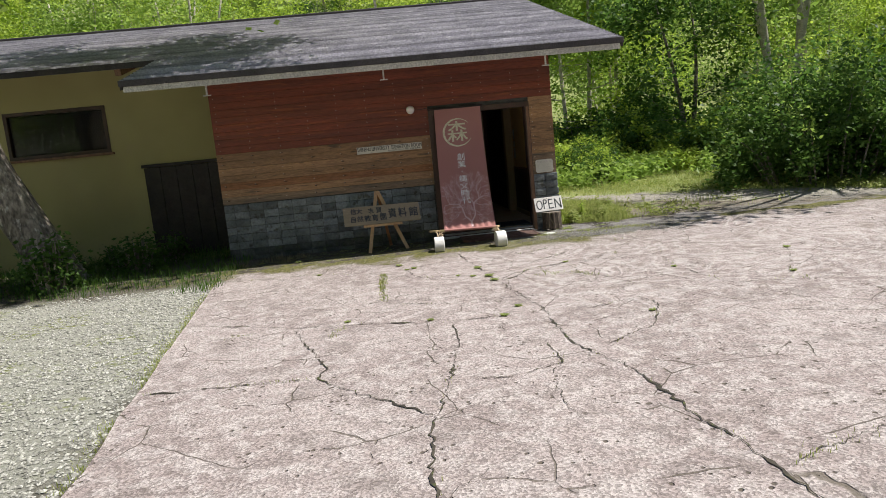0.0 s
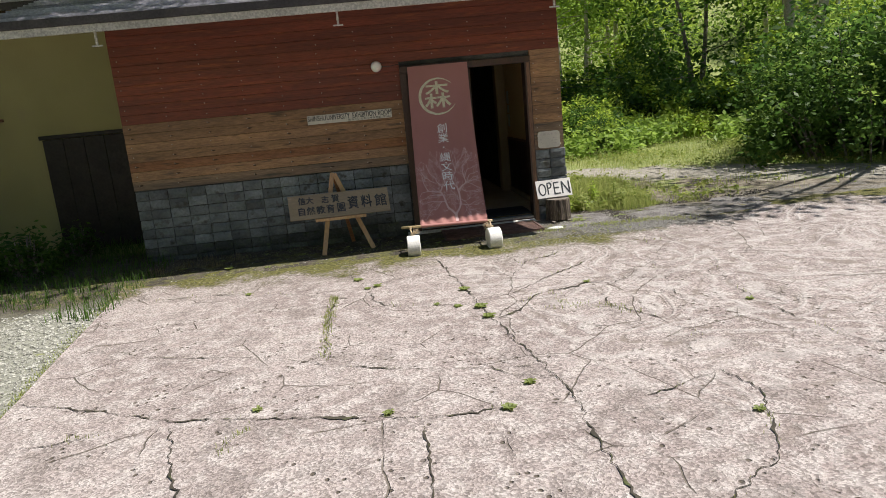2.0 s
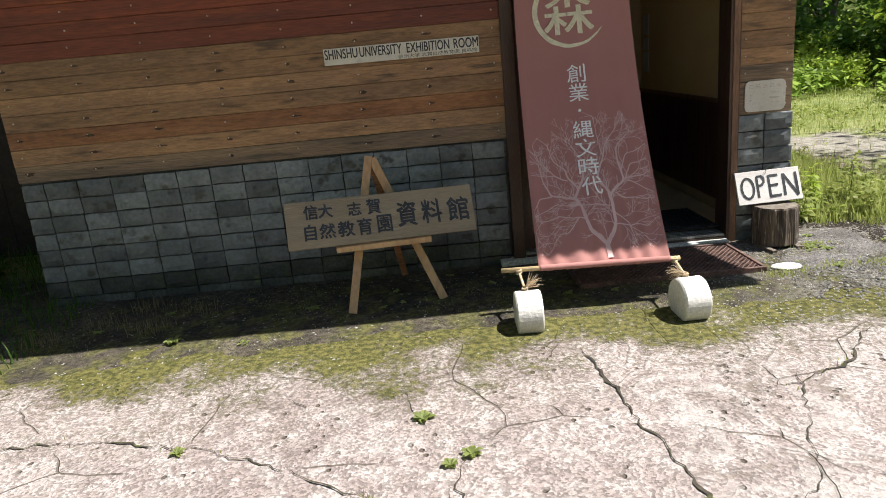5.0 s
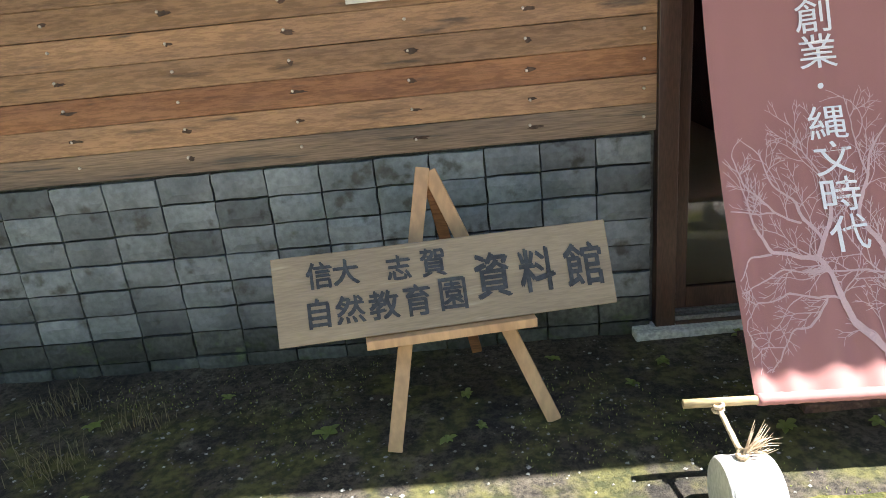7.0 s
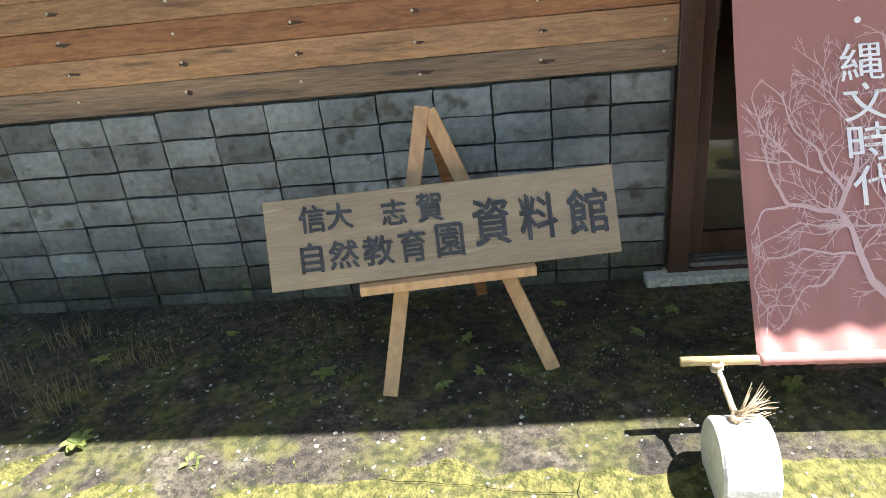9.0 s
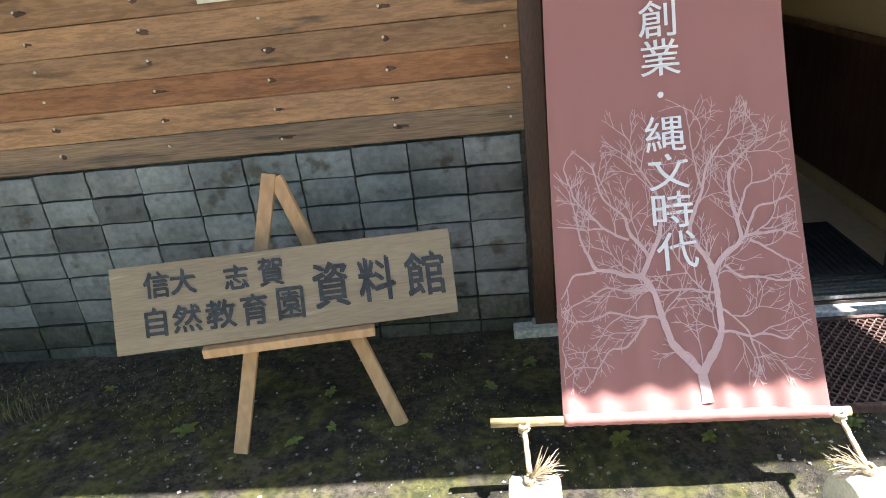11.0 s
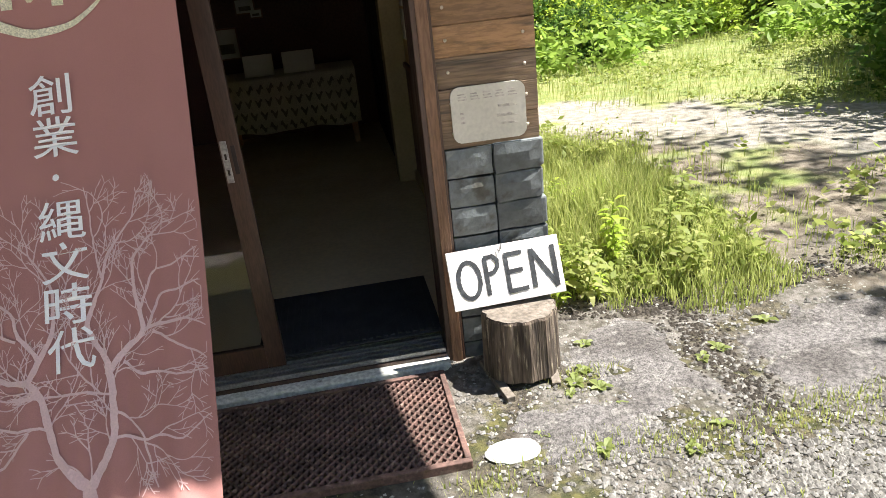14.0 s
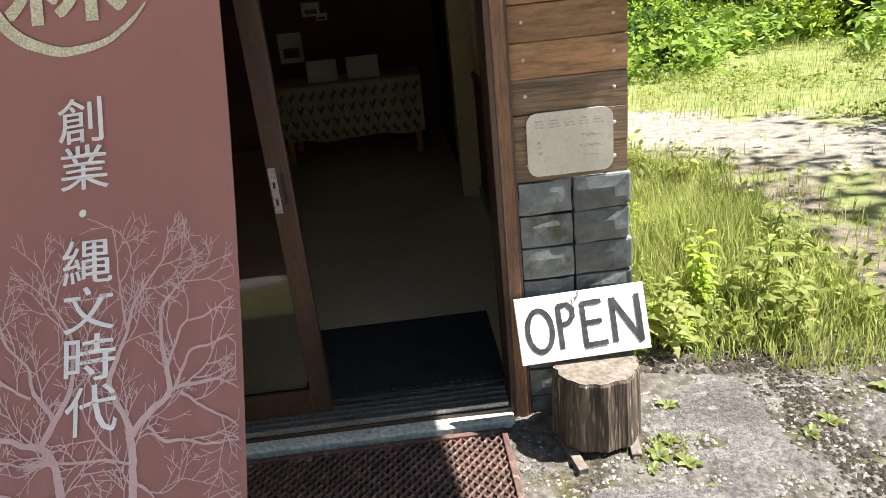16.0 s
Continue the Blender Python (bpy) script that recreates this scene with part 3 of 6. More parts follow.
def crack(line, width, seed):
    """A jagged open crack with dirt in it."""
    rng = random.Random(seed)
    pts = []
    for (x0, y0), (x1, y1) in zip(line, line[1:]):
        d = math.hypot(x1 - x0, y1 - y0)
        k = max(2, int(d / 0.035))
        for i in range(k):
            t = i / k
            x, y = x0 + (x1 - x0) * t, y0 + (y1 - y0) * t
            o = 0.022 * noise.noise((x * 2.2, y * 2.2, seed)) + 0.024 * noise.noise((x * 13, y * 13, seed)) + 0.012 * rng.uniform(-1, 1)
            pts.append((x + o * (y1 - y0) / d, y - o * (x1 - x0) / d, (y1 - y0) / d, -(x1 - x0) / d))
    V, F = [], []
    for i, (x, y, ax, ay) in enumerate(pts):
        w = width * max(0.36, 0.75 + 2.0 * noise.noise((x * 4, y * 4, seed + 20))) * rng.uniform(0.4, 1.6)
        w *= min(1, i / 4 + 0.1, (len(pts) - 1 - i) / 4 + 0.1)
        for s in (-1, 1):
            px, py = x + ax * w * s, y + ay * w * s
            V.append((px, py, slab_z(px, py) + 0.006))
    for i in range(len(pts) - 1):
        F.append((2 * i, 2 * i + 1, 2 * i + 3, 2 * i + 2))
    return raw("crack", V, F, M["crack"], pavement)


for n_, line in enumerate(CRACKS + CRACKS_RIGHT + CRACKS_FAR):
    crack(line, 0.0066 if n_ in (0, 2, 3, 4, 13) else 0.0046 if n_ < 14 else 0.003, n_)
rc = random.Random(5)
for n_ in range(26):       # hairline cracks
    x, y, a = (rc.uniform(-2, 6), rc.uniform(2.2, 9.2), rc.uniform(0, 6.28)) if n_ < 14 else (rc.uniform(0.9, 4.5), rc.uniform(7.2, 9.3), rc.uniform(0.2, 1.3))
    line = [(x, y)]
    for _ in range(rc.randint(2, 4)):
        a += rc.uniform(-0.5, 0.5)
        x, y = x + 0.3 * math.cos(a), min(9.3, y + 0.3 * math.sin(a))
        line.append((x, y))
    if min(p[0] for p in line) > -2.0:
        crack(line, 0.0018, 100 + n_)


# ---- house: walls ----
WY, XL, XR, DL, DR = 11.03, -2.72, 2.67, 0.66, 2.29        # front plane, ends, door opening
TOP = 2.14
wall_front = thing("wall_front", (0, WY, 0), "front wall of reddish horizontal planks above slate blocks", "wall", kind="structure")
backing = (("backing", (XL, WY + 0.03, -0.2), (DL, WY + 0.17, 3.0)), ("backing", (DR, WY + 0.03, -0.2), (XR, WY + 0.17, 3.0)),
           ("backing", (DL, WY + 0.03, TOP), (DR, WY + 0.17, 3.0)))
for n_, lo, hi in backing:
    boxpart(n_, Vector(lo) - Vector((0, WY, 0)), Vector(hi) - Vector((0, WY, 0)), M["mortar"], wall_front, 0)


def gable(name, x0, x1, y0, y1, zr, material):
    """An end wall whose top follows the roof's slopes."""
    roof_z = lambda y: 2.86 - 0.12 + 0.298 * (min(y, 34.26 - y) - 10.09)
    ring = [(y0, -0.2), (y1, -0.2), (y1, roof_z(y1)), (17.13, roof_z(17.13)), (y0, roof_z(y0))]
    V = [(x, y, z) for x in (x0, x1) for y, z in ring]
    F = [(4, 3, 2, 1, 0), (5, 6, 7, 8, 9)] + [(i, (i + 1) % 5, 5 + (i + 1) % 5, 5 + i) for i in range(5)]
    return raw(name, V, F, material)


wall_end = gable("wall_east", XR - 0.14, XR, WY + 0.17, 22.5, 0, M["plank_grey"])
tagged(wall_end, "weathered timber end wall of the house", "wall", kind="structure")
wall_step = boxpart("wall_step", (XL, WY + 0.17, -0.2), (XL + 0.14, 12.79, 3.0), M["yellow"], None, 0)
tagged(wall_step, "short yellow return wall between the two fronts", "wall", kind="structure")


def plank_mesh(length, height, seed):
    """A board with chamfered face edges, its left lower corner at the origin, facing -y."""
    rng = random.Random(seed)
    c, t, n = 0.0025, 0.022, max(2, int(length / 0.35))
    V, F = [], []
    for i in range(n + 1):
        x = length * i / n
        w = rng.uniform(-0.0012, 0.0012)
        V += [(x, t, 0.0), (x, 0.003, 0.0 + w), (x, 0.0, c + w), (x, 0.0, height - c + w), (x, 0.003, height + w), (x, t, height)]
    for i in range(n):
        for k in range(5):
            a = i * 6 + k
            F.append((a, a + 6, a + 7, a + 1))
    F.append((0, 1, 2, 3, 4, 5))
    F.append(tuple(n * 6 + k for k in (5, 4, 3, 2, 1, 0)))
    me = bpy.data.meshes.new("plank")
    me.from_pydata(V, [], F)
    me.update()
    return me


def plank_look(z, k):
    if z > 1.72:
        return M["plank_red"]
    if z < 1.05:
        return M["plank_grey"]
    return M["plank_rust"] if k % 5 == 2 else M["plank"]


PITCH, Z0 = 0.1135, 0.957
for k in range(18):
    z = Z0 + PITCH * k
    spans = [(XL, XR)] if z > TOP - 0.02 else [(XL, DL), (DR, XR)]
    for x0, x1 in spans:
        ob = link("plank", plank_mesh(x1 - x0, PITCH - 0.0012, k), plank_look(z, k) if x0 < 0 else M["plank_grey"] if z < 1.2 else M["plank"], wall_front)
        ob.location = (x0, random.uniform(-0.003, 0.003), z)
sv, sf = tube([(0, -0.004, 0), (0, -0.001, 0), (0, 0.004, 0)], [0.0045, 0.007, 0.007], 7)
screw_me = bpy.data.meshes.new("screw")
screw_me.from_pydata(sv, [], sf)
screw_me.materials.append(M["screw"])
for k in range(15):
    for i in range(12):
        x = -2.65 + 0.467 * i
        z = Z0 + PITCH * k + 0.062
        if x < DL - 0.05 or z > TOP + 0.02:
            ob = new("screw", screw_me)
            ob.parent, ob.location = wall_front, (x + random.uniform(-0.006, 0.006), -0.001, z + random.uniform(-0.008, 0.008))
    for x in (0.61, 2.335, 2.625):
        z = Z0 + PITCH * k + 0.06
        if z < TOP:
            ob = new("screw", screw_me)
            ob.parent, ob.location = wall_front, (x, -0.001, z)

rs_ = random.Random(17)
for k in range(7):
    for i in range(8):
        x, z = -2.65 + 0.467 * i, Z0 + PITCH * k + 0.062
        if x > DL - 0.05 or rs_.random() < 0.25:
            continue
        V, n = [], 16
        L_, H_ = rs_.uniform(0.012, 0.04), rs_.uniform(0.006, 0.013)
        for q in range(n):
            a = 2 * math.pi * q / n
            r = rs_.uniform(0.6, 1.15)
            V.append((x + 0.4 * L_ + L_ * r * math.cos(a) * (1.3 if math.cos(a) > 0 else 0.8), -0.0036, z - 0.002 + H_ * r * math.sin(a)))
        raw("screw_stain", V, [tuple(range(n))], M["smudge"], wall_front)


def stone_mesh(w, h, seed):
    """A split slate block, face uneven, facing -y, with its lower left corner at the origin."""
    rng = random.Random(seed)
    n, q = 4, 3
    V, F = [], []
    for j in range(q + 1):
        for i in range(n + 1):
            e = i in (0, n) or j in (0, q)
            x = w * i / n + (rng.uniform(-0.003, 0.003) if e else 0)
            z = h * j / q + (rng.uniform(-0.003, 0.003) if e else 0)
            V.append((x, 0.008 if e else rng.uniform(-0.003, 0.003), z))
    for j in range(q):
        for i in range(n):
            a = j * (n + 1) + i
            F.append((a, a + 1, a + n + 2, a + n + 1))
    rim = list(range(n + 1)) + [j * (n + 1) + n for j in range(1, q + 1)] + [q * (n + 1) + i for i in range(n - 1, -1, -1)] + [j * (n + 1) for j in range(q - 1, 0, -1)]
    b = len(V)
    V += [(V[a][0], 0.04, V[a][2]) for a in rim]
    for k in range(len(rim)):
        k2 = (k + 1) % len(rim)
        F.append((rim[k2], rim[k], b + k, b + k2))
    me = bpy.data.meshes.new("stone_block")
    me.from_pydata(V, [], F)
    me.update()
    return me


def stones(x_from, x_to, width, z_top, rows, proud, low_mat):
    cache = {}
    for r in range(rows):
        z = z_top - 0.1195 * (r + 1)
        x = x_to
        while x > x_from + 0.02:
            w = min(width, x - x_from)
            key = (round(w, 3), random.randint(0, 4), z < low_mat)
            if key not in cache:
                cache[key] = stone_mesh(w - 0.009, 0.111, key[1] + int(w * 1000))
                cache[key].materials.append(M["stone_low"] if key[2] else M["stone"])
            ob = new("stone_block", cache[key])
            ob.parent = wall_front
            ob.location = (x - w + 0.004, -proud + random.uniform(-0.005, 0.005), z + random.uniform(-0.002, 0.002))
            x -= w


stones(XL, 0.645, 0.229, 0.950, 9, 0.004, 0.16)
stones(DR, XR - 0.002, 0.19, 0.965, 8, 0.02, -1)
for r in range(8):     # end faces of the corner blocks
    boxpart("corner_block", (XR - 0.19, -0.012, 0.965 - 0.1195 * (r + 1) + 0.004), (XR + 0.012 + random.uniform(-0.008, 0.008), 0.16, 0.965 - 0.1195 * r - 0.004), M["stone"], wall_front, 0.008)

# yellow wing
wing = thing("wall_wing", (0, 12.8, 0), "pale yellow rendered wall of the set-back wing", "wall", kind="structure")
WX0, WX1, WZ0, WZ1 = -6.75, -4.98, 2.03, 2.86
for lo, hi in (((-14, 0, -0.3), (XL, 0.15, WZ0)), ((-14, 0, WZ1), (XL, 0.15, 3.5)), ((-14, 0, WZ0), (WX0, 0.15, WZ1)), ((WX1, 0, WZ0), (XL, 0.15, WZ1))):
    boxpart("render", lo, hi, M["yellow"], wing, 0)
win = thing("window_1", (WX0, 12.8, WZ0), "wide dark window with brown frame in a yellow wall", "window", kind="structure")
ww, wh = WX1 - WX0, WZ1 - WZ0
for n_, lo, hi in (("window_frame", (0, -0.02, wh - 0.06), (ww, 0.1, wh)), ("window_frame", (0, -0.02, 0), (ww, 0.1, 0.06)), ("window_frame", (0, -0.02, 0.06), (0.06, 0.1, wh - 0.06)),
                   ("window_frame", (ww - 0.06, -0.02, 0.06), (ww, 0.1, wh - 0.06)), ("window_sill", (-0.04, -0.08, -0.045), (ww + 0.05, 0.05, -0.003))):
    boxpart(n_, lo, hi, M["frame"] if n_ != "window_sill" else M["jamb"], win, 0.004)
boxpart("pane", (0.06, 0.05, 0.06), (ww - 0.06, 0.056, wh - 0.06), M["glass"], win, 0)
# dark sheet right behind the glass stands in for the unlit room
boxpart("inner_blind", (0.01, 0.075, 0.01), (ww - 0.01, 0.095, wh - 0.01), M["dark"], win, 0)
hatch = thing("door_2", (-4.47, 12.78, 0), "low dark brown board door in the yellow wall", "door", kind="structure")
for i in range(6):
    boxpart("board", (0.015 + i * 0.285, -0.03, -0.1), (0.296 + i * 0.285, 0.018, 1.68), M["dark"], hatch, 0.004)
boxpart("header", (-0.02, -0.05, 1.684), (1.74, 0.018, 1.74), M["dark"], hatch, 0.004)
wall_back = boxpart("wall_back", (-14, 22.5, -0.2), (XR, 22.7, 3.0), M["yellow"], None, 0)
tagged(wall_back, "plain rear wall of the house", "wall", kind="structure")
wall_far = gable("wall_west", -14.15, -14, 12.8, 22.5, 0, M["yellow"])
tagged(wall_far, "plain end wall of the wing", "wall", kind="structure")

# ---- roof ----
SL, EY, EZ, RX, LX, RY = 0.298, 10.09, 2.86, 3.55, -3.66, 17.13
roof = thing("roof", (0, EY, EZ), "long low roof with dark grey shingle courses", "roof", kind="structure")


def roof_strip(name, x0, x1, y0, y1, z_add, thick, material, label=""):
    """A sloping slab between two distances up the slope, relative to the eave."""
    V = []
    for y, z in ((y0, y0 * SL), (y1, y1 * SL)):
        for x in (x0, x1):
            V += [(x, y, z + z_add), (x, y, z + z_add - thick)]
    F = [(0, 2, 6, 4), (1, 5, 7, 3), (0, 1, 3, 2), (4, 6, 7, 5), (0, 4, 5, 1), (2, 3, 7, 6)]
    return raw(name, V, F, material, roof, label)


PITCHR, LEN = 0.148, RY - EY
STEP = 1.95                       # the wing's eave lies this far up the slope
k, y = 0, 0.0
while y < LEN - 0.02:
    x0 = LX if y < STEP - 0.05 else -15.0
    V, F = [], []
    segs = max(6, int((RX - x0) / 0.8))
    for i in range(segs + 1):
        x = x0 + (RX - x0) * i / segs
        dz = 0.004 * noise.noise((x * 2, y * 3, 1))
        V += [(x, y - 0.02, (y - 0.02) * SL + 0.004), (x, y - 0.014, (y - 0.02) * SL + 0.042 + dz), (x, y + PITCHR, (y + PITCHR) * SL + 0.006)]
    for i in range(segs):
        a = 3 * i
        F += [(a, a + 3, a + 4, a + 1), (a + 1, a + 4, a + 5, a + 2)]
    raw("shingle_course", V, F, M["roof"], roof)
    y += PITCHR
roof_strip("deck", LX, RX, 0.01, STEP, 0.0, 0.03, M["fascia"])
roof_strip("deck", -15, RX, STEP, LEN, 0.0, 0.03, M["fascia"])
V = [(-15, LEN, LEN * SL + 0.01), (RX, LEN, LEN * SL + 0.01), (RX, 2 * LEN, -0.1), (-15, 2 * LEN, -0.1)]
raw("rear_slope", V + [(x, y_, z - 0.06) for x, y_, z in V], [(0, 1, 2, 3), (7, 6, 5, 4), (0, 4, 5, 1), (2, 6, 7, 3)], M["roof"], roof)
bm = bmesh.new()
box(bm, (-15, LEN - 0.12, LEN * SL - 0.01), (RX + 0.02, LEN + 0.12, LEN * SL + 0.05), 0.02)
part("ridge_cap", bm, M["fascia"], roof)
# fascia boards and soffit
boxpart("fascia", (LX - 0.02, -0.045, -0.065), (RX + 0.02, -0.021, 0.02), M["fascia"], roof, 0.004)
boxpart("eave_board", (LX + 0.03, -0.02, -0.145), (RX - 0.03, 0.012, -0.066), M["soffit"], roof, 0.004, "flaking white painted eave board")
boxpart("fascia", (-15, STEP - 0.03, STEP * SL - 0.1), (LX - 0.021, STEP - 0.006, STEP * SL + 0.025), M["fascia"], roof, 0.004)
roof_strip("soffit", LX + 0.03, RX - 0.03, 0.012, 1.06, -0.066, 0.02, M["soffit"], "flaking white soffit boards")
roof_strip("soffit", -15, LX + 0.03, STEP, STEP + 0.87, -0.08, 0.02, M["soffit"])
roof_strip("soffit", LX + 0.03, XL, 1.06, STEP + 0.87, -0.066, 0.02, M["soffit"])
roof_strip("soffit", XR, RX - 0.03, 1.06, LEN, -0.066, 0.02, M["soffit"])
for x0, x1 in ((LX - 0.02, LX + 0.005), (RX - 0.005, RX + 0.02)):
    roof_strip("barge_board", x0, x1, 0.0, STEP if x0 < 0 else LEN, 0.022, 0.13, M["fascia"])
beam("rafter_end", (-4.4, STEP + 0.05, STEP * SL - 0.14), (-4.4, STEP + 0.9, STEP * SL + 0.1), 0.1, 0.12, M["jamb"], roof, up=(0, 0, 1))
for x in (-2.52, 0.02, 2.42):
    br = thing("gutter_bracket", (x, EY + 0.1, EZ - 0.13), "small pale inverted-T metal bracket under the eave", "bracket", "eave brackets")
    boxpart("stem", (-0.012, -0.012, -0.135), (0.012, 0.012, 0.0), M["steel"], br, 0.003)
    boxpart("foot", (-0.055, -0.015, -0.15), (0.055, 0.015, -0.136), M["steel"], br, 0.003)

# ---- doorway ----
FZ = 0.14
door = thing("door_1", (DL, WY, 0), "open sliding entrance door with bronze frame and glass", "door", kind="structure")
dw = DR - DL
boxpart("jamb", (0.0, -0.03, 0.05), (0.085, 0.16, TOP - 0.08), M["frame"], door, 0.004)
boxpart("jamb", (dw - 0.075, -0.03, 0.05), (dw - 0.001, 0.16, TOP - 0.08), M["frame"], door, 0.004)
boxpart("casing", (dw - 0.055, -0.038, 0.05), (dw - 0.012, -0.031, TOP - 0.085), M["jamb"], door, 0.002, "worn brown wooden strip")
boxpart("lintel", (0.0, -0.035, TOP - 0.079), (dw, 0.16, TOP - 0.001), M["frame"], door, 0.004)
boxpart("sill", (-0.1, -0.085, -0.1), (dw - 0.07, 0.17, 0.085), M["sill"], door, 0.008, "chipped pale concrete sill")
boxpart("track_base", (0.09, -0.03, 0.086), (dw - 0.08, 0.165, 0.10), M["frame"], door, 0.002)
for y_ in (-0.02, 0.015, 0.05, 0.085, 0.12):
    boxpart("track_rail", (0.09, y_, 0.101), (dw - 0.08, y_ + 0.012, 0.122), M["alu"], door, 0.001)
leaf = thing("sliding_door", (DL + 0.09, WY + 0.06, 0.123), "brown sliding glass door leaf pushed half open", "door")
lw, lh = 0.79, TOP - 0.21
for lo, hi in (((0, 0, 0), (0.07, 0.035, lh)), ((lw - 0.075, 0, 0), (lw, 0.035, lh)), ((0.07, 0, 0), (lw - 0.075, 0.035, 0.1)), ((0.07, 0, lh - 0.07), (lw - 0.075, 0.035, lh))):
    boxpart("stile" if lo[2] == 0 and hi[2] == lh else "rail", lo, hi, M["frame"], leaf, 0.003)
p_ = boxpart("pane", (0.07, 0.015, 0.1), (lw - 0.075, 0.02, lh - 0.07), M["glass"], leaf, 0)
p_.visible_shadow = False
latch = boxpart("latch_plate", (lw - 0.07, -0.004, 0.81), (lw - 0.045, -0.0005, 0.97), M["alu"], leaf, 0.002, "silver latch plate")
for z_ in (0.84, 0.90):
    boxpart("keyhole", (lw - 0.061, -0.007, z_), (lw - 0.053, -0.0045, z_ + 0.022), M["dark"], latch, 0.001)
boxpart("finger_pull", (lw - 0.034, -0.003, 0.84), (lw - 0.018, -0.0005, 0.95), M["dark"], leaf, 0.001)

# ---- inside ----
def structure(name, lo, hi, material, label, category):
    return tagged(boxpart(name, lo, hi, material, None, 0), label, category, kind="structure")


structure("floor", (-2.5, WY + 0.17, -0.1), (2.5, 16.4, FZ), M["floor"], "worn beige vinyl floor", "floor")
structure("ceiling", (-2.58, WY + 0.17, 2.42), (2.53, 16.4, 2.5), M["ceil"], "plain pale ceiling of the entrance room", "ceiling")
structure("wall_inner_back", (-2.58, 16.2, FZ), (2.5, 16.4, 2.42), M["inback"], "dark brown back wall of the room", "wall")
structure("wall_inner_west", (-2.58, WY + 0.17, FZ), (-2.45, 16.2, 2.42), M["inback"], "dark brown side wall of the room", "wall")
structure("wall_inner_east", (2.45, WY + 0.17, 1.0), (2.5, 16.2, 2.42), M["inwall"], "ochre papered upper wall beside the door", "wall")
structure("wainscot", (2.44, WY + 0.17, FZ), (2.5, 13.6, 0.997), M["wainscot"], "dark brown wooden wainscot", "wainscot")
structure("trim", (2.425, WY + 0.17, 0.998), (2.449, 13.6, 1.03), M["jamb"], "brown wainscot rail", "trim")
structure("baseboard", (2.42, WY + 0.17, FZ + 0.001), (2.439, 13.6, FZ + 0.08), M["post"], "beige baseboard", "baseboard")
structure("partition", (2.30, 13.6, FZ), (2.449, 13.85, 2.41), M["post"], "beige square post at the partition", "post")
structure("partition_wall", (2.34, 13.86, FZ), (2.44, 16.19, 2.41), M["dark"], "dark partition wall behind the post", "wall")
mat_ = thing("door_mat", (1.83, 11.42, FZ), "black ribbed rubber door mat inside the entrance", "mat")
boxpart("base", (-0.41, -0.30, 0.0), (0.39, 0.31, 0.012), M["rubber"], mat_, 0.004)
for i in range(24):
    boxpart("rib", (-0.38 + i * 0.032, -0.28, 0.0125), (-0.362 + i * 0.032, 0.29, 0.019), M["rubber"], mat_, 0)
notice = thing("wall_notice", (2.42, 13.15, 1.2), "pale paper notices on the ochre wall", "notice")
for z_, h_ in ((0.0, 0.2), (0.22, 0.12), (0.36, 0.2)):
    boxpart("sheet", (0.02, 0.2, z_), (0.027, 0.36, z_ + h_), M["paper"], notice, 0)
table = thing("display_table", (1.45, 15.55, FZ), "display table standing at the back of the room", "table")
boxpart("tabletop", (-0.69, -0.3, 0.69), (0.65, 0.4, 0.72), M["pine"], table, 0.004)
for x in (-0.64, 0.58):
    for y_ in (-0.26, 0.33):
        boxpart("leg", (x, y_, 0), (x + 0.05, y_ + 0.05, 0.689), M["pine"], table, 0.003)


def cloth_sheet():
    """A patterned cloth over the table's front, gently waved, with rows of dark motifs."""
    c = thing("table_cloth", (1.45, 15.25, FZ), "cream cloth with rows of dark wavy motifs over a table", "tablecloth")
    V, F = [], []
    n = 60
    wave = lambda x, d: 0.018 * math.sin(x * 17) * d
    for i in range(n + 1):
        x = -0.71 + 1.38 * i / n
        V += [(x, 0.72, 0.7265), (x, -0.012, 0.7265), (x, -0.03 - wave(x, 0.3), 0.71), (x, -0.035 - wave(x, 1), 0.45), (x, -0.035 - wave(x, 1.6), 0.215 + 0.012 * math.sin(x * 9))]
    for i in range(n):
        for k in range(4):
            a = 5 * i + k
            F.append((a, a + 1, a + 6, a + 5))
    raw("drape", V, F, M["cloth"], c, smooth=True)
    for r in range(4):
        z = 0.27 + r * 0.12
        for i in range(14):
            x0 = -0.68 + i * 0.095 + (r % 2) * 0.03
            V, F, k = [], [], 0
            for q in range(7):
                x = x0 + 0.011 * q
                zz = z + 0.025 * math.sin(q * 1.05 + r)
                y = -0.041 - wave(x, 1.25 if z < .45 else .7)
                h = 0.028 * math.sin(math.pi * (q + 0.6) / 7.2)
                V += [(x, y, zz - h), (x, y, zz + h)]
            for q in range(6):
                F.append((k + 2 * q, k + 2 * q + 2, k + 2 * q + 3, k + 2 * q + 1))
            raw("motif", V, F, M["motif"], c)


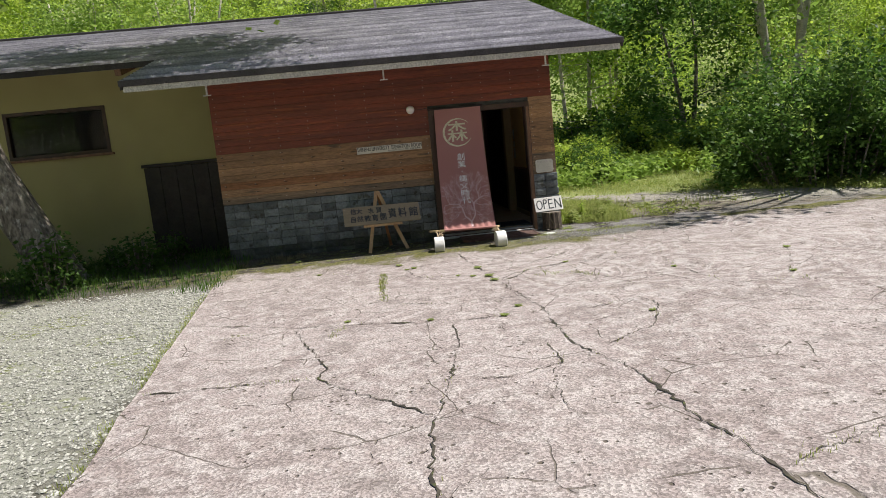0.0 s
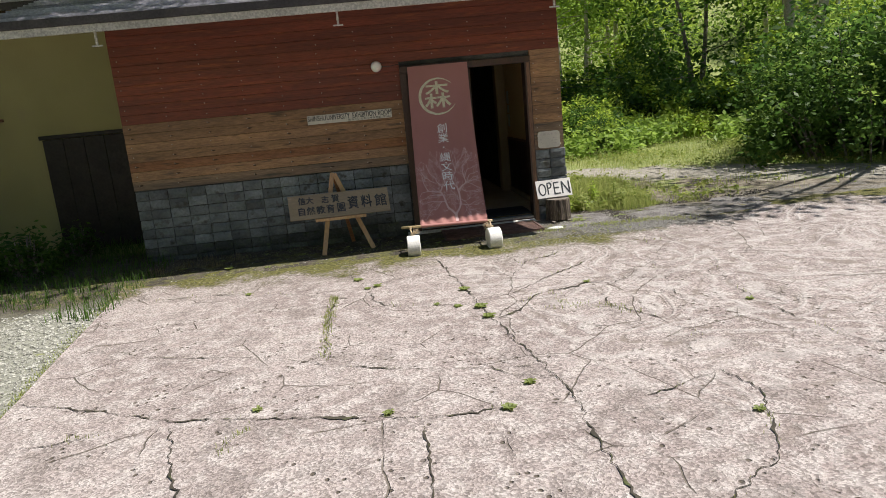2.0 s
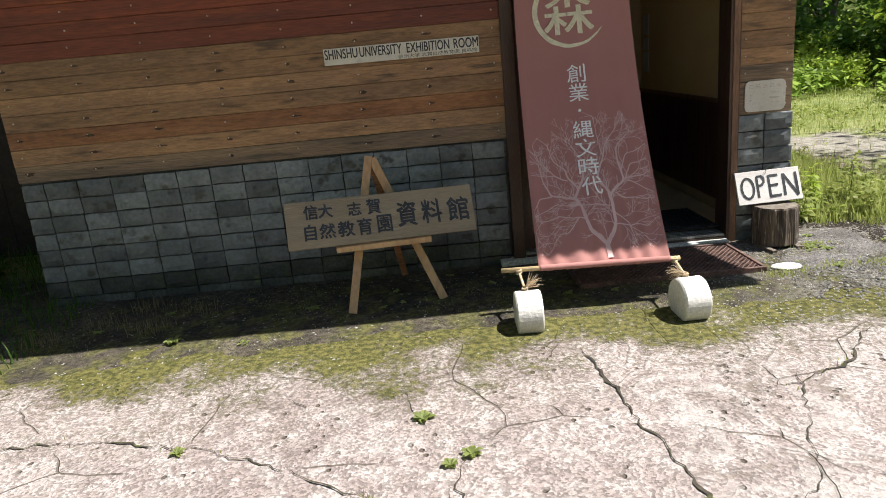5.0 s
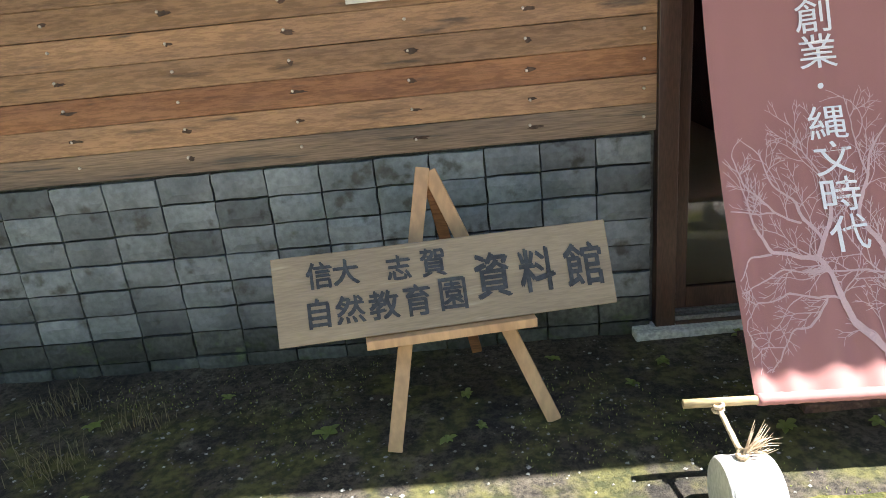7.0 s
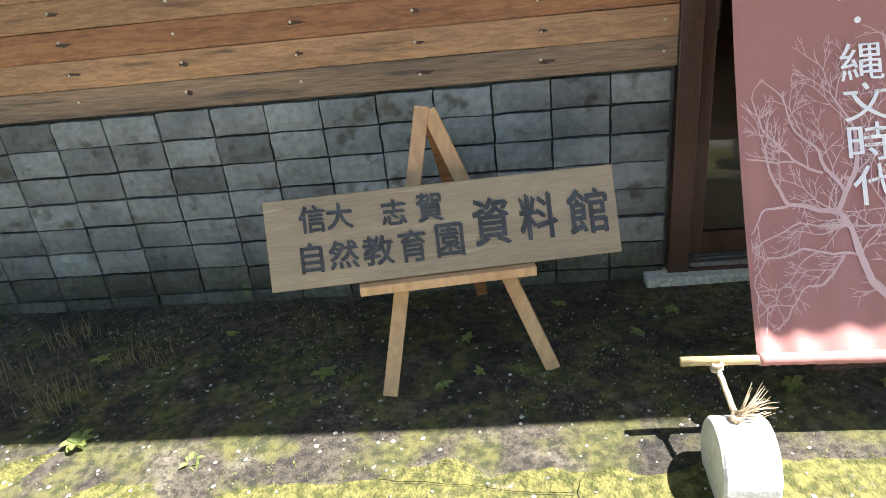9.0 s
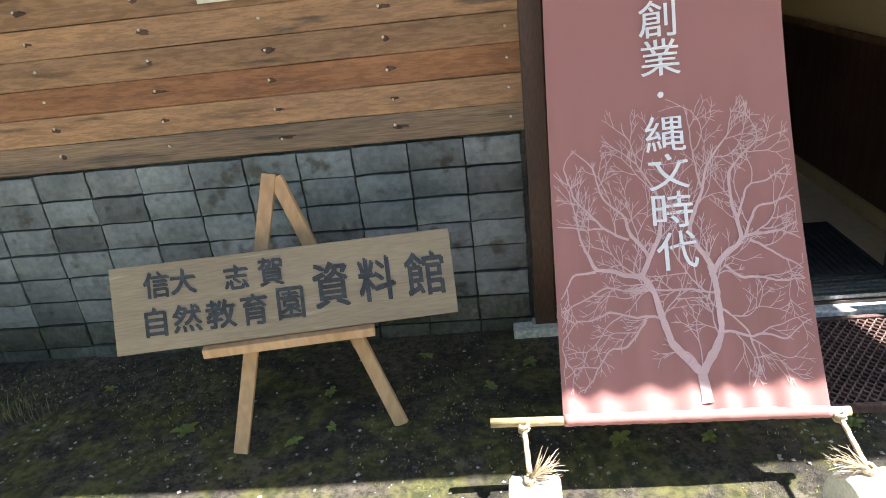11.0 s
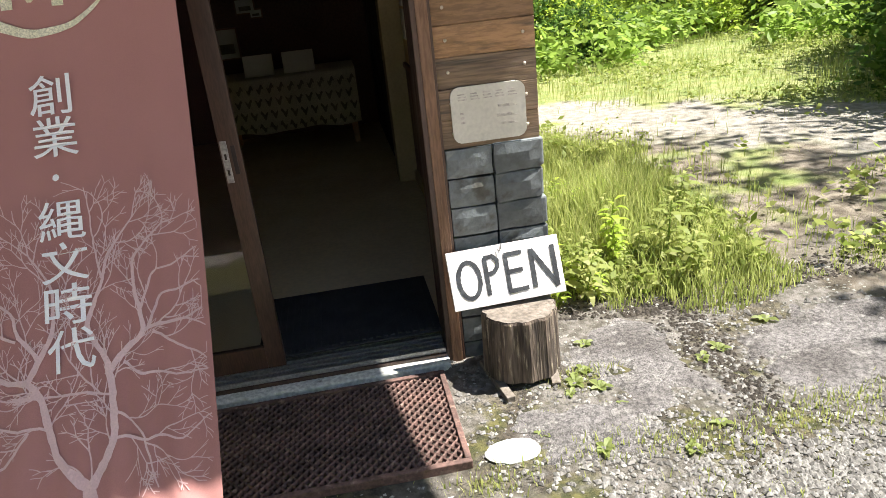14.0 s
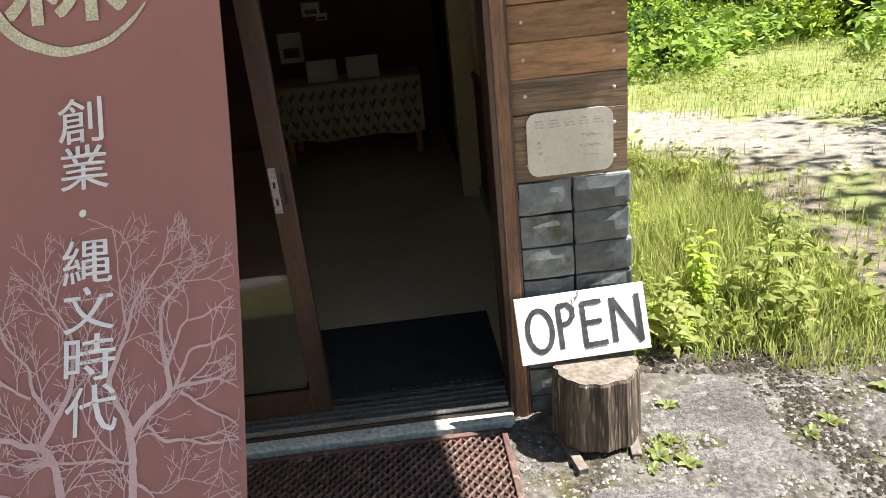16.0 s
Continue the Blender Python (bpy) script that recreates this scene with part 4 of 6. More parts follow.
cloth_sheet()
for x, w_ in ((1.22, 0.28), (1.60, 0.30)):
    st = thing("paper_stand", (x, 15.4, FZ + 0.728), "pale card notice leaning on the table", "card", "cards on the table")
    boxpart("card", (-w_ / 2, 0, 0), (w_ / 2, 0.006, 0.2), M["paper"], st, 0.001, m=pose(0, 0, 0, -14))
    beam("prop", (0, 0.05, 0.14), (0, 0.12, 0.004), 0.02, 0.006, M["pine"], st, up=(1, 0, 0))
for x, z_, w_, h_ in ((0.86, 1.15, 0.24, 0.29), (1.12, 1.50, 0.18, 0.13), (1.22, 1.42, 0.11, 0.07)):
    fr = thing("picture_frame", (x, 16.17, z_), "small pale framed picture on the dark wall", "picture", "pictures on the wall")
    boxpart("frame", (-w_ / 2 - 0.015, 0, -h_ / 2 - 0.015), (w_ / 2 + 0.015, 0.025, h_ / 2 + 0.015), M["jamb"], fr, 0.002)
    boxpart("sheet", (-w_ / 2, -0.004, -h_ / 2), (w_ / 2, -0.001, h_ / 2), M["paper"], fr, 0)
    boxpart("image", (-w_ / 3, -0.007, -h_ / 3), (w_ / 3, -0.0045, 0), M["motif"], fr, 0)

# ---- things on the wall ----
lamp = thing("wall_lamp", (0.385, WY - 0.005, 2.165), "round white glass globe lamp on the plank wall", "lamp")
V, F = tube([(0, 0, 0), (0, -0.02, 0), (0, -0.03, 0)], [0.05, 0.05, 0.035], 20)
raw("base", V, F, M["cream"], lamp, smooth=True)
bm = bmesh.new()
bmesh.ops.create_uvsphere(bm, u_segments=24, v_segments=14, radius=0.066, matrix=Matrix.Translation((0, -0.085, 0)))
for f_ in bm.faces:
    f_.smooth = True
part("globe", bm, M["globe"], lamp)
cord = tubepart("cord", [(0.06, 0.0, 0.0), (0.16, -0.004, -0.004), (0.27, 0.0, 0.01)], [0.004] * 3, M["wire"], lamp)

sign = thing("name_sign", (0.0, WY - 0.003, 1.55), "long cream name sign with black capitals on planks", "sign")
boxpart("plate", (-0.525, -0.012, 0.0), (0.515, 0.0, 0.108), M["cream"], sign, 0.002)
on_sign = lambda x, z, l=0: (x, -0.0135 - l, z)
for w_, x0, x1 in (("SHINSHU", -0.518, -0.30), ("UNIVERSITY", -0.285, -0.005), ("EXHIBITION", 0.03, 0.315), ("ROOM", 0.345, 0.508)):
    writing("letters", w_, ((x0 + x1) / 2, 0.068), x1 - x0, 0.062, M["ink"], sign, on_sign, 0.002)
writing("letters", "信州大学 志賀自然教育園 資料館", (0.235, 0.018), 0.53, 0.026, M["ink"], sign, on_sign)

plate = thing("notice_plate", (2.475, WY - 0.006, 1.083), "faded cream plate with rounded corners on the pillar", "plate")
bm = bmesh.new()
box(bm, (-0.143, -0.008, -0.105), (0.143, 0.0, 0.105))
es = [e for e in bm.edges if abs(e.verts[0].co.y - e.verts[1].co.y) > 0.004]
bmesh.ops.bevel(bm, geom=es, offset=0.035, segments=6, affect="EDGES", profile=0.5)
part("sheet", bm, M["cream"], plate)
for x, z_, w_, h_ in [(-0.115 + i * 0.048, 0.055, 0.034, 0.03) for i in range(5)] + [(0.035, 0.015, 0.075, 0.012), (0.03, -0.02, 0.08, 0.012), (0.045, -0.05, 0.06, 0.01), (-0.11, -0.03, 0.016, 0.05)]:
    for q in range(3):
        boxpart("faded_mark", (x, -0.0095, z_ + q * h_ / 3), (x + w_ * (1 - 0.12 * q), -0.0085, z_ + (q + 0.45) * h_ / 3), M["fade"], plate, 0)

# ---- hanging banner with weights ----
banner = thing("hanging_banner", (1.09, 10.98, 2.13), "dusty mauve cloth banner slanting before the doorway", "banner")


def cloth_at(u, v, out=0.0):
    """A place on the banner: u across, v down, both 0 to 1; relative to its top middle."""
    xl, xr = 0.76 - 0.08 * v, 1.50 - 0.045 * v
    rip = 0.010 * v * v * v * math.sin(u * 44 + 1.3 * math.sin(u * 9)) + 0.006 * v * math.sin(u * 13 + v * 3)
    return (xl + (xr - xl) * u - 1.09, -0.40 * v - 0.53 * v * v - rip - out * 0.85, -1.83 * v + 0.004 * v * math.sin(u * 40) - out * 0.4)


nu, nv = 90, 60
V = [cloth_at(i / nu, j / nv) for j in range(nv + 1) for i in range(nu + 1)]
F = [(j * (nu + 1) + i, (j + 1) * (nu + 1) + i, (j + 1) * (nu + 1) + i + 1, j * (nu + 1) + i + 1) for j in range(nv) for i in range(nu)]
raw("cloth", V, F, M["banner"], banner, smooth=True)
BW, BH = 0.75, 2.05
on_cloth = lambda x, y, l=0: cloth_at(x, y, 0.007 + l)


def glyph(body, u, v, du, dv, material, bold=0.0):
    V, F = text_flat(body)
    verts, faces = [], []
    for bx, l in (((0, 0), (bold, 0.0005), (-bold, 0.001)) if bold else ((0, 0),)):
        k = len(verts)
        verts += [on_cloth(u + (x - 0.5) * du + bx, v - (y - 0.5) * dv, 0.002 + l) for x, y in V]
        faces += [tuple(i + k for i in f_) for f_ in F]
    raw("character", verts, faces, material, banner)


for ch, u, v, du, dv in (("創", 0.482, 0.416, 0.155, 0.060), ("業", 0.487, 0.479, 0.165, 0.058), ("縄", 0.488, 0.599, 0.165, 0.056),
                         ("文", 0.491, 0.658, 0.165, 0.054), ("時", 0.495, 0.716, 0.165, 0.054), ("代", 0.500, 0.775, 0.165, 0.054)):
    glyph(ch, u, v, du, dv, M["print"], 0.0012)
glyph("森", 0.462, 0.196, 0.42, 0.175, M["ring"], 0.006)
raw("dot", [on_cloth(0.479 + 0.013 * math.cos(a * 0.63), 0.539 + 0.005 * math.sin(a * 0.63)) for a in range(10)], [tuple(range(10))], M["print"], banner)
# brushed crescent ring
V, F = [], []
n = 72
for i in range(n + 1):
    a = 0.22 * math.pi + 1.62 * math.pi * i / n       # starts at the upper right and runs round by the left
    s = math.sin(math.pi * i / n) ** 0.8
    r1 = 1.0 + 0.008 * noise.noise((i * 0.3, 0, 0))
    r0 = 1.0 - 0.015 - 0.13 * s + 0.012 * noise.noise((i * 0.45, 4, 0))
    for r in (r0, r1):
        V.append(on_cloth(0.465 + 0.315 * r * math.cos(a), 0.207 - 0.122 * r * math.sin(a), 0.0006))
for i in range(n):
    F.append((2 * i, 2 * i + 1, 2 * i + 3, 2 * i + 2))
raw("ring", V, F, M["ring"], banner)


LIMBS_WEST = (
    (0.0115, 0.0085, (0.55, 0.95), (0.44, 0.90), (0.42, 0.87), (0.39, 0.83), (0.35, 0.81)),
    (0.0080, 0.0022, (0.35, 0.81), (0.40, 0.775), (0.44, 0.745), (0.44, 0.69), (0.36, 0.645)),
    (0.0080, 0.0022, (0.35, 0.81), (0.21, 0.80), (0.17, 0.80), (0.11, 0.75), (0.10, 0.715)),
    (0.0060, 0.0020, (0.38, 0.78), (0.31, 0.745), (0.30, 0.72), (0.21, 0.695), (0.18, 0.645)),
    (0.0040, 0.0020, (0.31, 0.755), (0.21, 0.74), (0.09, 0.685), (0.06, 0.645)),
    (0.0042, 0.0018, (0.42, 0.87), (0.23, 0.86), (0.07, 0.87), (0.02, 0.89)),
    (0.0036, 0.0016, (0.35, 0.87), (0.27, 0.905), (0.18, 0.915), (0.09, 0.965)),
    (0.0036, 0.0018, (0.17, 0.80), (0.08, 0.80), (0.02, 0.835)),
    (0.0034, 0.0018, (0.39, 0.83), (0.19, 0.825), (0.05, 0.85)),
    (0.0030, 0.0018, (0.21, 0.74), (0.12, 0.735), (0.02, 0.73)))
LIMBS_EAST = (
    (0.0180, 0.0150, (0.56, 0.985), (0.55, 0.95)),
    (0.0115, 0.0080, (0.55, 0.95), (0.64, 0.895), (0.64, 0.835), (0.62, 0.795)),
    (0.0080, 0.0020, (0.62, 0.795), (0.55, 0.75), (0.62, 0.69), (0.64, 0.66), (0.74, 0.61)),
    (0.0085, 0.0020, (0.62, 0.815), (0.72, 0.78), (0.76, 0.765), (0.73, 0.70), (0.73, 0.665), (0.85, 0.625)),
    (0.0052, 0.0026, (0.76, 0.765), (0.93, 0.755), (0.98, 0.75)),
    (0.0046, 0.0020, (0.77, 0.765), (0.83, 0.72), (0.97, 0.71)),
    (0.0040, 0.0020, (0.75, 0.735), (0.80, 0.69), (0.86, 0.685), (0.97, 0.665)),
    (0.0042, 0.0020, (0.79, 0.77), (0.91, 0.795), (0.98, 0.815)),
    (0.0042, 0.0020, (0.68, 0.805), (0.74, 0.82), (0.98, 0.83)),
    (0.0034, 0.0016, (0.65, 0.865), (0.74, 0.89), (0.78, 0.96)),
    (0.0042, 0.0018, (0.64, 0.895), (0.79, 0.90), (0.88, 0.905), (0.98, 0.885)),
    (0.0034, 0.0026, (0.64, 0.84), (0.48, 0.83), (0.39, 0.83)),
    (0.0030, 0.0016, (0.62, 0.69), (0.60, 0.65), (0.58, 0.575)))


def printed_tree():
    """A bare tree printed on the cloth: limbs from a forked foot, each breaking into ever finer twigs."""
    rng = random.Random(11)
    V, F = [], []
    taken = {}
    cell = 0.017
    level = [0]

    def at(x, y):
        return on_cloth(min(0.99, max(0.01, x / BW)), min(0.988, y / BH), 0.00002 * (level[0] % 40))

    def ribbon(pts, w0, w1):
        level[0] += 1
        b, n = len(V), len(pts)
        for i, (x, y) in enumerate(pts):
            (xa, ya), (xb, yb) = pts[max(0, i - 1)], pts[min(n - 1, i + 1)]
            d = math.hypot(xb - xa, yb - ya) or 1
            w = (w0 + (w1 - w0) * i / (n - 1)) * rng.uniform(0.88, 1.12)
            V.append(at(x - (yb - ya) / d * w, y + (xb - xa) / d * w))
            V.append(at(x + (yb - ya) / d * w, y - (xb - xa) / d * w))
        F.extend((b + 2 * i, b + 2 * i + 1, b + 2 * i + 3, b + 2 * i + 2) for i in range(n - 1))

    def mark(pts, who):
        for x, y in pts:
            taken.setdefault((int(x / cell), int(y / cell)), who)

    def grow(x, y, a, length, w, depth, who):
        """A wavering twig that stops where the cloth ends or another twig runs."""
        pts, k = [(x, y)], max(3, int(length / 0.009))
        bend = rng.uniform(-0.05, 0.05)
        for i in range(k):
            a += bend + rng.uniform(-0.16, 0.16)
            a += 0.045 * math.sin(-math.pi / 2 - a) if y < 0.8 * BH else 0
            x, y = x + 0.009 * math.cos(a), y + 0.009 * math.sin(a)
            c = taken.get((int(x / cell), int(y / cell)))
            top = BH * (0.545 + 0.07 * abs(x / BW - 0.55) + (0.05 if x < 0.22 * BW else 0) + 0.015 * math.sin(x * 60))
            if not 0.012 < x / BW < 0.985 or y > 0.965 * BH or y < top or (c is not None and c != who and i > 1):
                break
            pts.append((x, y))
        if len(pts) < 3:
            return
        mark(pts[2:], who)
        ribbon(pts, w, max(0.0009, w * 0.6))
        queue.append((pts, a, length, w * 0.78, depth + 1))

    limbs = []
    for w0, w1, *way in LIMBS_WEST + LIMBS_EAST:
        pts = []
        way = [(u * BW, v * BH) for u, v in way]
        for (x0, y0), (x1, y1) in zip(way, way[1:]):
            k = max(2, int(math.hypot(x1 - x0, y1 - y0) / 0.012))
            pts += [(x0 + (x1 - x0) * i / k, y0 + (y1 - y0) * i / k) for i in range(k)]
        pts.append(way[-1])
        for _ in range(2):
            pts = [pts[0]] + [((p[0] + 2 * q[0] + r[0]) / 4, (p[1] + 2 * q[1] + r[1]) / 4) for p, q, r in zip(pts, pts[1:], pts[2:])] + [pts[-1]]
        pts = [(x + 0.004 * noise.noise((x * 40, y * 40, 1)), y + 0.004 * noise.noise((x * 40, y * 40, 5))) for x, y in pts]
        ribbon(pts, w0, w1)
        mark(pts, len(limbs))
        limbs.append((pts, w1))
    queue = []
    for i, (pts, w1) in enumerate(limbs):
        (xa, ya), (xb, yb) = pts[-3], pts[-1]
        queue.append((pts, math.atan2(yb - ya, xb - xa), 0.20, min(0.0026, max(w1, 0.0020)), 1))
    who = 1000
    while queue:
        pts, a, length, w, depth = queue.pop(0)
        if depth > 4:
            continue
        n = len(pts)
        for i in range(3, n, 6 if depth == 1 else 5):
            (xa, ya), (xb, yb) = pts[max(0, i - 2)], pts[min(n - 1, i + 1)]
            if ya > 0.915 * BH and 0.3 < xa / BW < 0.7 or rng.random() < 0.18:
                continue
            d = math.atan2(yb - ya, xb - xa)
            who += 1
            grow(*pts[i], d + rng.choice((-1, 1)) * rng.uniform(0.45, 1.0), length * rng.uniform(0.35, 0.8), w, depth, who)
        for sgn in (-1, 1):
            who += 1
            grow(*pts[-1], a + sgn * rng.uniform(0.2, 0.5), length * rng.uniform(0.4, 0.75), w, depth, who)
    raw("printed_tree", V, F, M["branch"], banner, "paler pink printed bare tree")


printed_tree()
# lower pole, upper rail, stitched hem
p0, p1 = Vector((0.46, 10.045, 0.315)), Vector((1.51, 10.045, 0.288))
org = Vector(banner.location)
tubepart("pole", [p0 + (p1 - p0) * t - org for t in (0, 0.25, 0.5, 0.75, 1)], [0.0145, 0.014, 0.0145, 0.014, 0.0145], M["bamboo"], banner, 12)
hem_c = [Vector((0.682 + 0.772 * i / 60, 10.047, 0.309 - 0.02 * i / 60)) - org for i in range(61)]
tubepart("hem", hem_c, [0.0185 + 0.0035 * noise.noise((i * 0.9, 0, 2)) for i in range(61)], M["banner"], banner, 14, 0.05, "gathered cloth hem round the pole")
tubepart("top_rail", [(-0.42, 0.005, 0.012), (0.0, 0.005, 0.012), (0.44, 0.005, 0.012)], [0.011] * 3, M["dark"], banner, 10)


def weight(x, y, turn, label):
    """A short round concrete drum lying on its side, tied with a rope."""
    w = thing("banner_weight", (x, y, 0.036), label, "weight", "weights under the banner")
    rng = random.Random(int(x * 100))
    V, F = [], []
    R, H, n = 0.126, 0.073, 40
    prof = ((-H, 0.0), (-H, R - 0.008), (-H + 0.008, R), (H - 0.008, R), (H, R - 0.008), (H, 0.0))
    for px, pr in prof:
        for k in range(n):
            a = 2 * math.pi * k / n
            r = pr * (1 + 0.012 * noise.noise((math.cos(a) * 2, math.sin(a) * 2, px * 9)))
            V.append((px, r * math.cos(a), max(-0.02, 0.088 + r * math.sin(a))))
    for i in range(len(prof) - 1):
        for k in range(n):
            a, b = i * n + k, i * n + (k + 1) % n
            F.append((a, b, b + n, a + n))
    d = raw("drum", V, F, M["block"], w, smooth=False)
    d.rotation_euler = (0, 0, turn)
    return w


def rope_and_tassel(w, top, knot, flick, seed):
    """Twisted rope from the pole to a knot on the drum, with a frayed end."""
    rng = random.Random(seed)
    org = Vector(w.location)
    a, b = Vector(top) - org, Vector(knot) - org
    for ph in (0, 2.09, 4.19):
        pts = []
        for i in range(41):
            t = i / 40
            c = a.lerp(b, t)
            c += Vector((math.cos(t * 38 + ph), math.sin(t * 38 + ph), 0)) * 0.0045
            pts.append(c)
        tubepart("strand", pts, [0.0052] * 41, M["rope"], w, 6)
    for c in (a, b):
        for q in range(2):
            pts = [c + Vector((0.013 * math.cos(k * 0.7), 0.016 * math.sin(k * 0.7), (q - 0.5) * 0.014 + 0.004 * math.sin(k))) for k in range(10)]
            tubepart("knot", pts, [0.007] * 10, M["rope"], w, 6)
    V, F = [], []
    for i in range(46):
        d = (Vector(flick) + Vector([rng.uniform(-0.45, 0.45) for _ in range(3)])).normalized()
        L = rng.uniform(0.05, 0.115)
        pts = [b + Vector((0, -0.004, 0.008)) + d * L * t + Vector((0, 0, 0.02 * math.sin(t * 3 + i))) * t for t in (0, 0.35, 0.7, 1)]
        v, f_ = tube(pts, [0.0022, 0.0016, 0.0014, 0.0006], 4)
        k = len(V)
        V += v
        F += [tuple(j + k for j in q) for q in f_]
    raw("frayed_end", V, F, M["rope"], w)


w1 = weight(0.575, 9.835, -0.04, "white round concrete drum tied under the banner pole")
rope_and_tassel(w1, (0.56, 10.03, 0.305), (0.565, 9.86, 0.255), (0.9, 0.2, 0.45), 1)
w2 = weight(1.475, 9.80, 0.06, "white round concrete drum turned askew, tied by rope")
rope_and_tassel(w2, (1.475, 10.03, 0.285), (1.465, 9.84, 0.252), (-0.9, 0.2, 0.1), 2)

# ---- sign board on its easel ----
easel = thing("easel", (-0.19, 10.5, 0.05), "light pine A-frame easel standing on the moss", "easel")
eo = Vector(easel.location)
E = lambda x, y, z: Vector((x, y, z)) - eo
beam("leg", E(-0.462, 10.285, 0.052), E(-0.283, 10.70, 0.965), 0.052, 0.022, M["pine"], easel)
beam("leg", E(0.118, 10.40, 0.052), E(-0.262, 10.70, 0.95), 0.052, 0.022, M["pine"], easel)
beam("rear_leg", E(-0.14, 10.97, 0.055), E(-0.27, 10.73, 0.93), 0.045, 0.022, M["plank_rust"], easel)
beam("ledge", E(-0.515, 10.33, 0.462), E(0.07, 10.425, 0.452), 0.034, 0.05, M["pine"], easel, up=(0, -1, 0))
sb = thing("sign_board", (-0.22, 10.49, 0.58), "aged wooden board with brushed black characters on an easel", "sign")
TL, TR, BL = Vector((-0.816, 10.413, 0.762)), Vector((0.348, 10.603, 0.739)), Vector((-0.797, 10.283, 0.492))
ux, uy = (TR - TL).normalized(), (TL - BL).normalized()
un = ux.cross(uy).normalized()
uy = un.cross(ux).normalized()
bw, bh = (TR - TL).length, (TL - BL).length
bmx = Matrix((ux, uy, un)).transposed().to_4x4()
bmx.translation = BL - Vector(sb.location)
boxpart("panel", (0, 0, -0.014), (bw, bh, 0.0), M["board"], sb, 0.003, m=bmx)


def on_board(x, y, l=0):
    return bmx @ Vector((x, y, 0.0025 + l))


for ch, x, y, w_, h_ in (("信", 0.155, 0.225, 0.085, 0.088), ("大", 0.245, 0.226, 0.085, 0.085), ("志", 0.425, 0.218, 0.08, 0.082), ("賀", 0.545, 0.222, 0.085, 0.095),
                         ("自", 0.14, 0.098, 0.07, 0.098), ("然", 0.245, 0.098, 0.095, 0.092), ("教", 0.36, 0.098, 0.10, 0.095), ("育", 0.475, 0.100, 0.09, 0.105), ("園", 0.60, 0.105, 0.09, 0.108),
                         ("資", 0.745, 0.150, 0.12, 0.155), ("料", 0.905, 0.150, 0.125, 0.15), ("館", 1.075, 0.148, 0.135, 0.15)):
    writing("character", ch, (x, y), w_, h_, M["ink"], sb, on_board, 0.006 if h_ > 0.12 else 0.0045)

# ---- stump, OPEN board, grating ----
stump = thing("tree_stump", (2.50, 10.86, 0.075), "weathered sawn log stump standing on two sticks", "stump")
V, F, n = [], [], 40
rs = [0.152 * (1 + 0.05 * noise.noise((math.cos(k * 0.157) * 2, math.sin(k * 0.157) * 2, 3)) + 0.06 * random.Random(k).uniform(-1, 1)) for k in range(n)]
for z_, s in ((0.0, 1.0), (0.09, 0.985), (0.18, 0.975), (0.252, 0.96), (0.262, 0.93)):
    for k in range(n):
        a = 2 * math.pi * k / n
        r = rs[k] * s * (1 + 0.015 * noise.noise((a * 3, z_ * 14, 8)))
        V.append((r * math.cos(a), r * math.sin(a), z_))
for i in range(4):
    for k in range(n):
        a, b = i * n + k, i * n + (k + 1) % n
        F.append((a, b, b + n, a + n))
F.append(tuple(range(n - 1, -1, -1)))
raw("trunk", V, F, M["stump"], stump)
raw("cut_face", [(V[4 * n + k][0], V[4 * n + k][1], 0.2635) for k in range(n)], [tuple(range(n))], M["stumptop"], stump, "grey sawn top")
boxpart("stick", (-0.15, -0.20, -0.03), (-0.115, 0.1, -0.001), M["stumptop"], stump, 0.003, m=pose(0, 0, 0, 0, 0, 8))
boxpart("stick", (0.10, -0.16, -0.03), (0.135, 0.1, -0.001), M["stumptop"], stump, 0.003, m=pose(0, 0, 0, 0, 0, -10))

opn = thing("open_sign", (2.47, 10.9, 0.345), "white board hand-lettered in black, leaning on a stump", "sign")
TL, TR, BL = Vector((2.235, 10.952, 0.568)), Vector((2.69, 10.955, 0.578)), Vector((2.248, 10.868, 0.352))
ux, uy = (TR - TL).normalized(), (TL - BL).normalized()
un = ux.cross(uy).normalized()
uy = un.cross(ux).normalized()
bw, bh = (TR - TL).length, (TL - BL).length
omx = Matrix((ux, uy, un)).transposed().to_4x4()
omx.translation = BL - Vector(opn.location)
boxpart("panel", (0, 0, -0.016), (bw, bh, 0.0), M["white"], opn, 0.002, m=omx)


def brushed(name, strokes, w, mx, parent):
    """Thick hand-painted strokes: each a polyline in the board's plane."""
    V, F = [], []
    for s, st in enumerate(strokes):
        pts = []
        for (x0, y0), (x1, y1) in zip(st, st[1:]):
            k = max(2, int(math.hypot(x1 - x0, y1 - y0) / 0.006))
            pts += [(x0 + (x1 - x0) * i / k, y0 + (y1 - y0) * i / k) for i in range(k)]
        pts.append(st[-1])
        b = len(V)
        for i, (x, y) in enumerate(pts):
            xa, ya = pts[max(0, i - 1)]
            xb, yb = pts[min(len(pts) - 1, i + 1)]
            d = math.hypot(xb - xa, yb - ya) or 1
            ww = w * (1 + 0.18 * noise.noise((x * 60, y * 60, s)))
            for q in (-1, 1):
                V.append(mx @ Vector((x - (yb - ya) / d * ww * q, y + (xb - xa) / d * ww * q, 0.002 + 0.0004 * s)))
        for i in range(len(pts) - 1):
            F.append((b + 2 * i, b + 2 * i + 1, b + 2 * i + 3, b + 2 * i + 2))
    raw(name, V, F, M["ink"], parent)


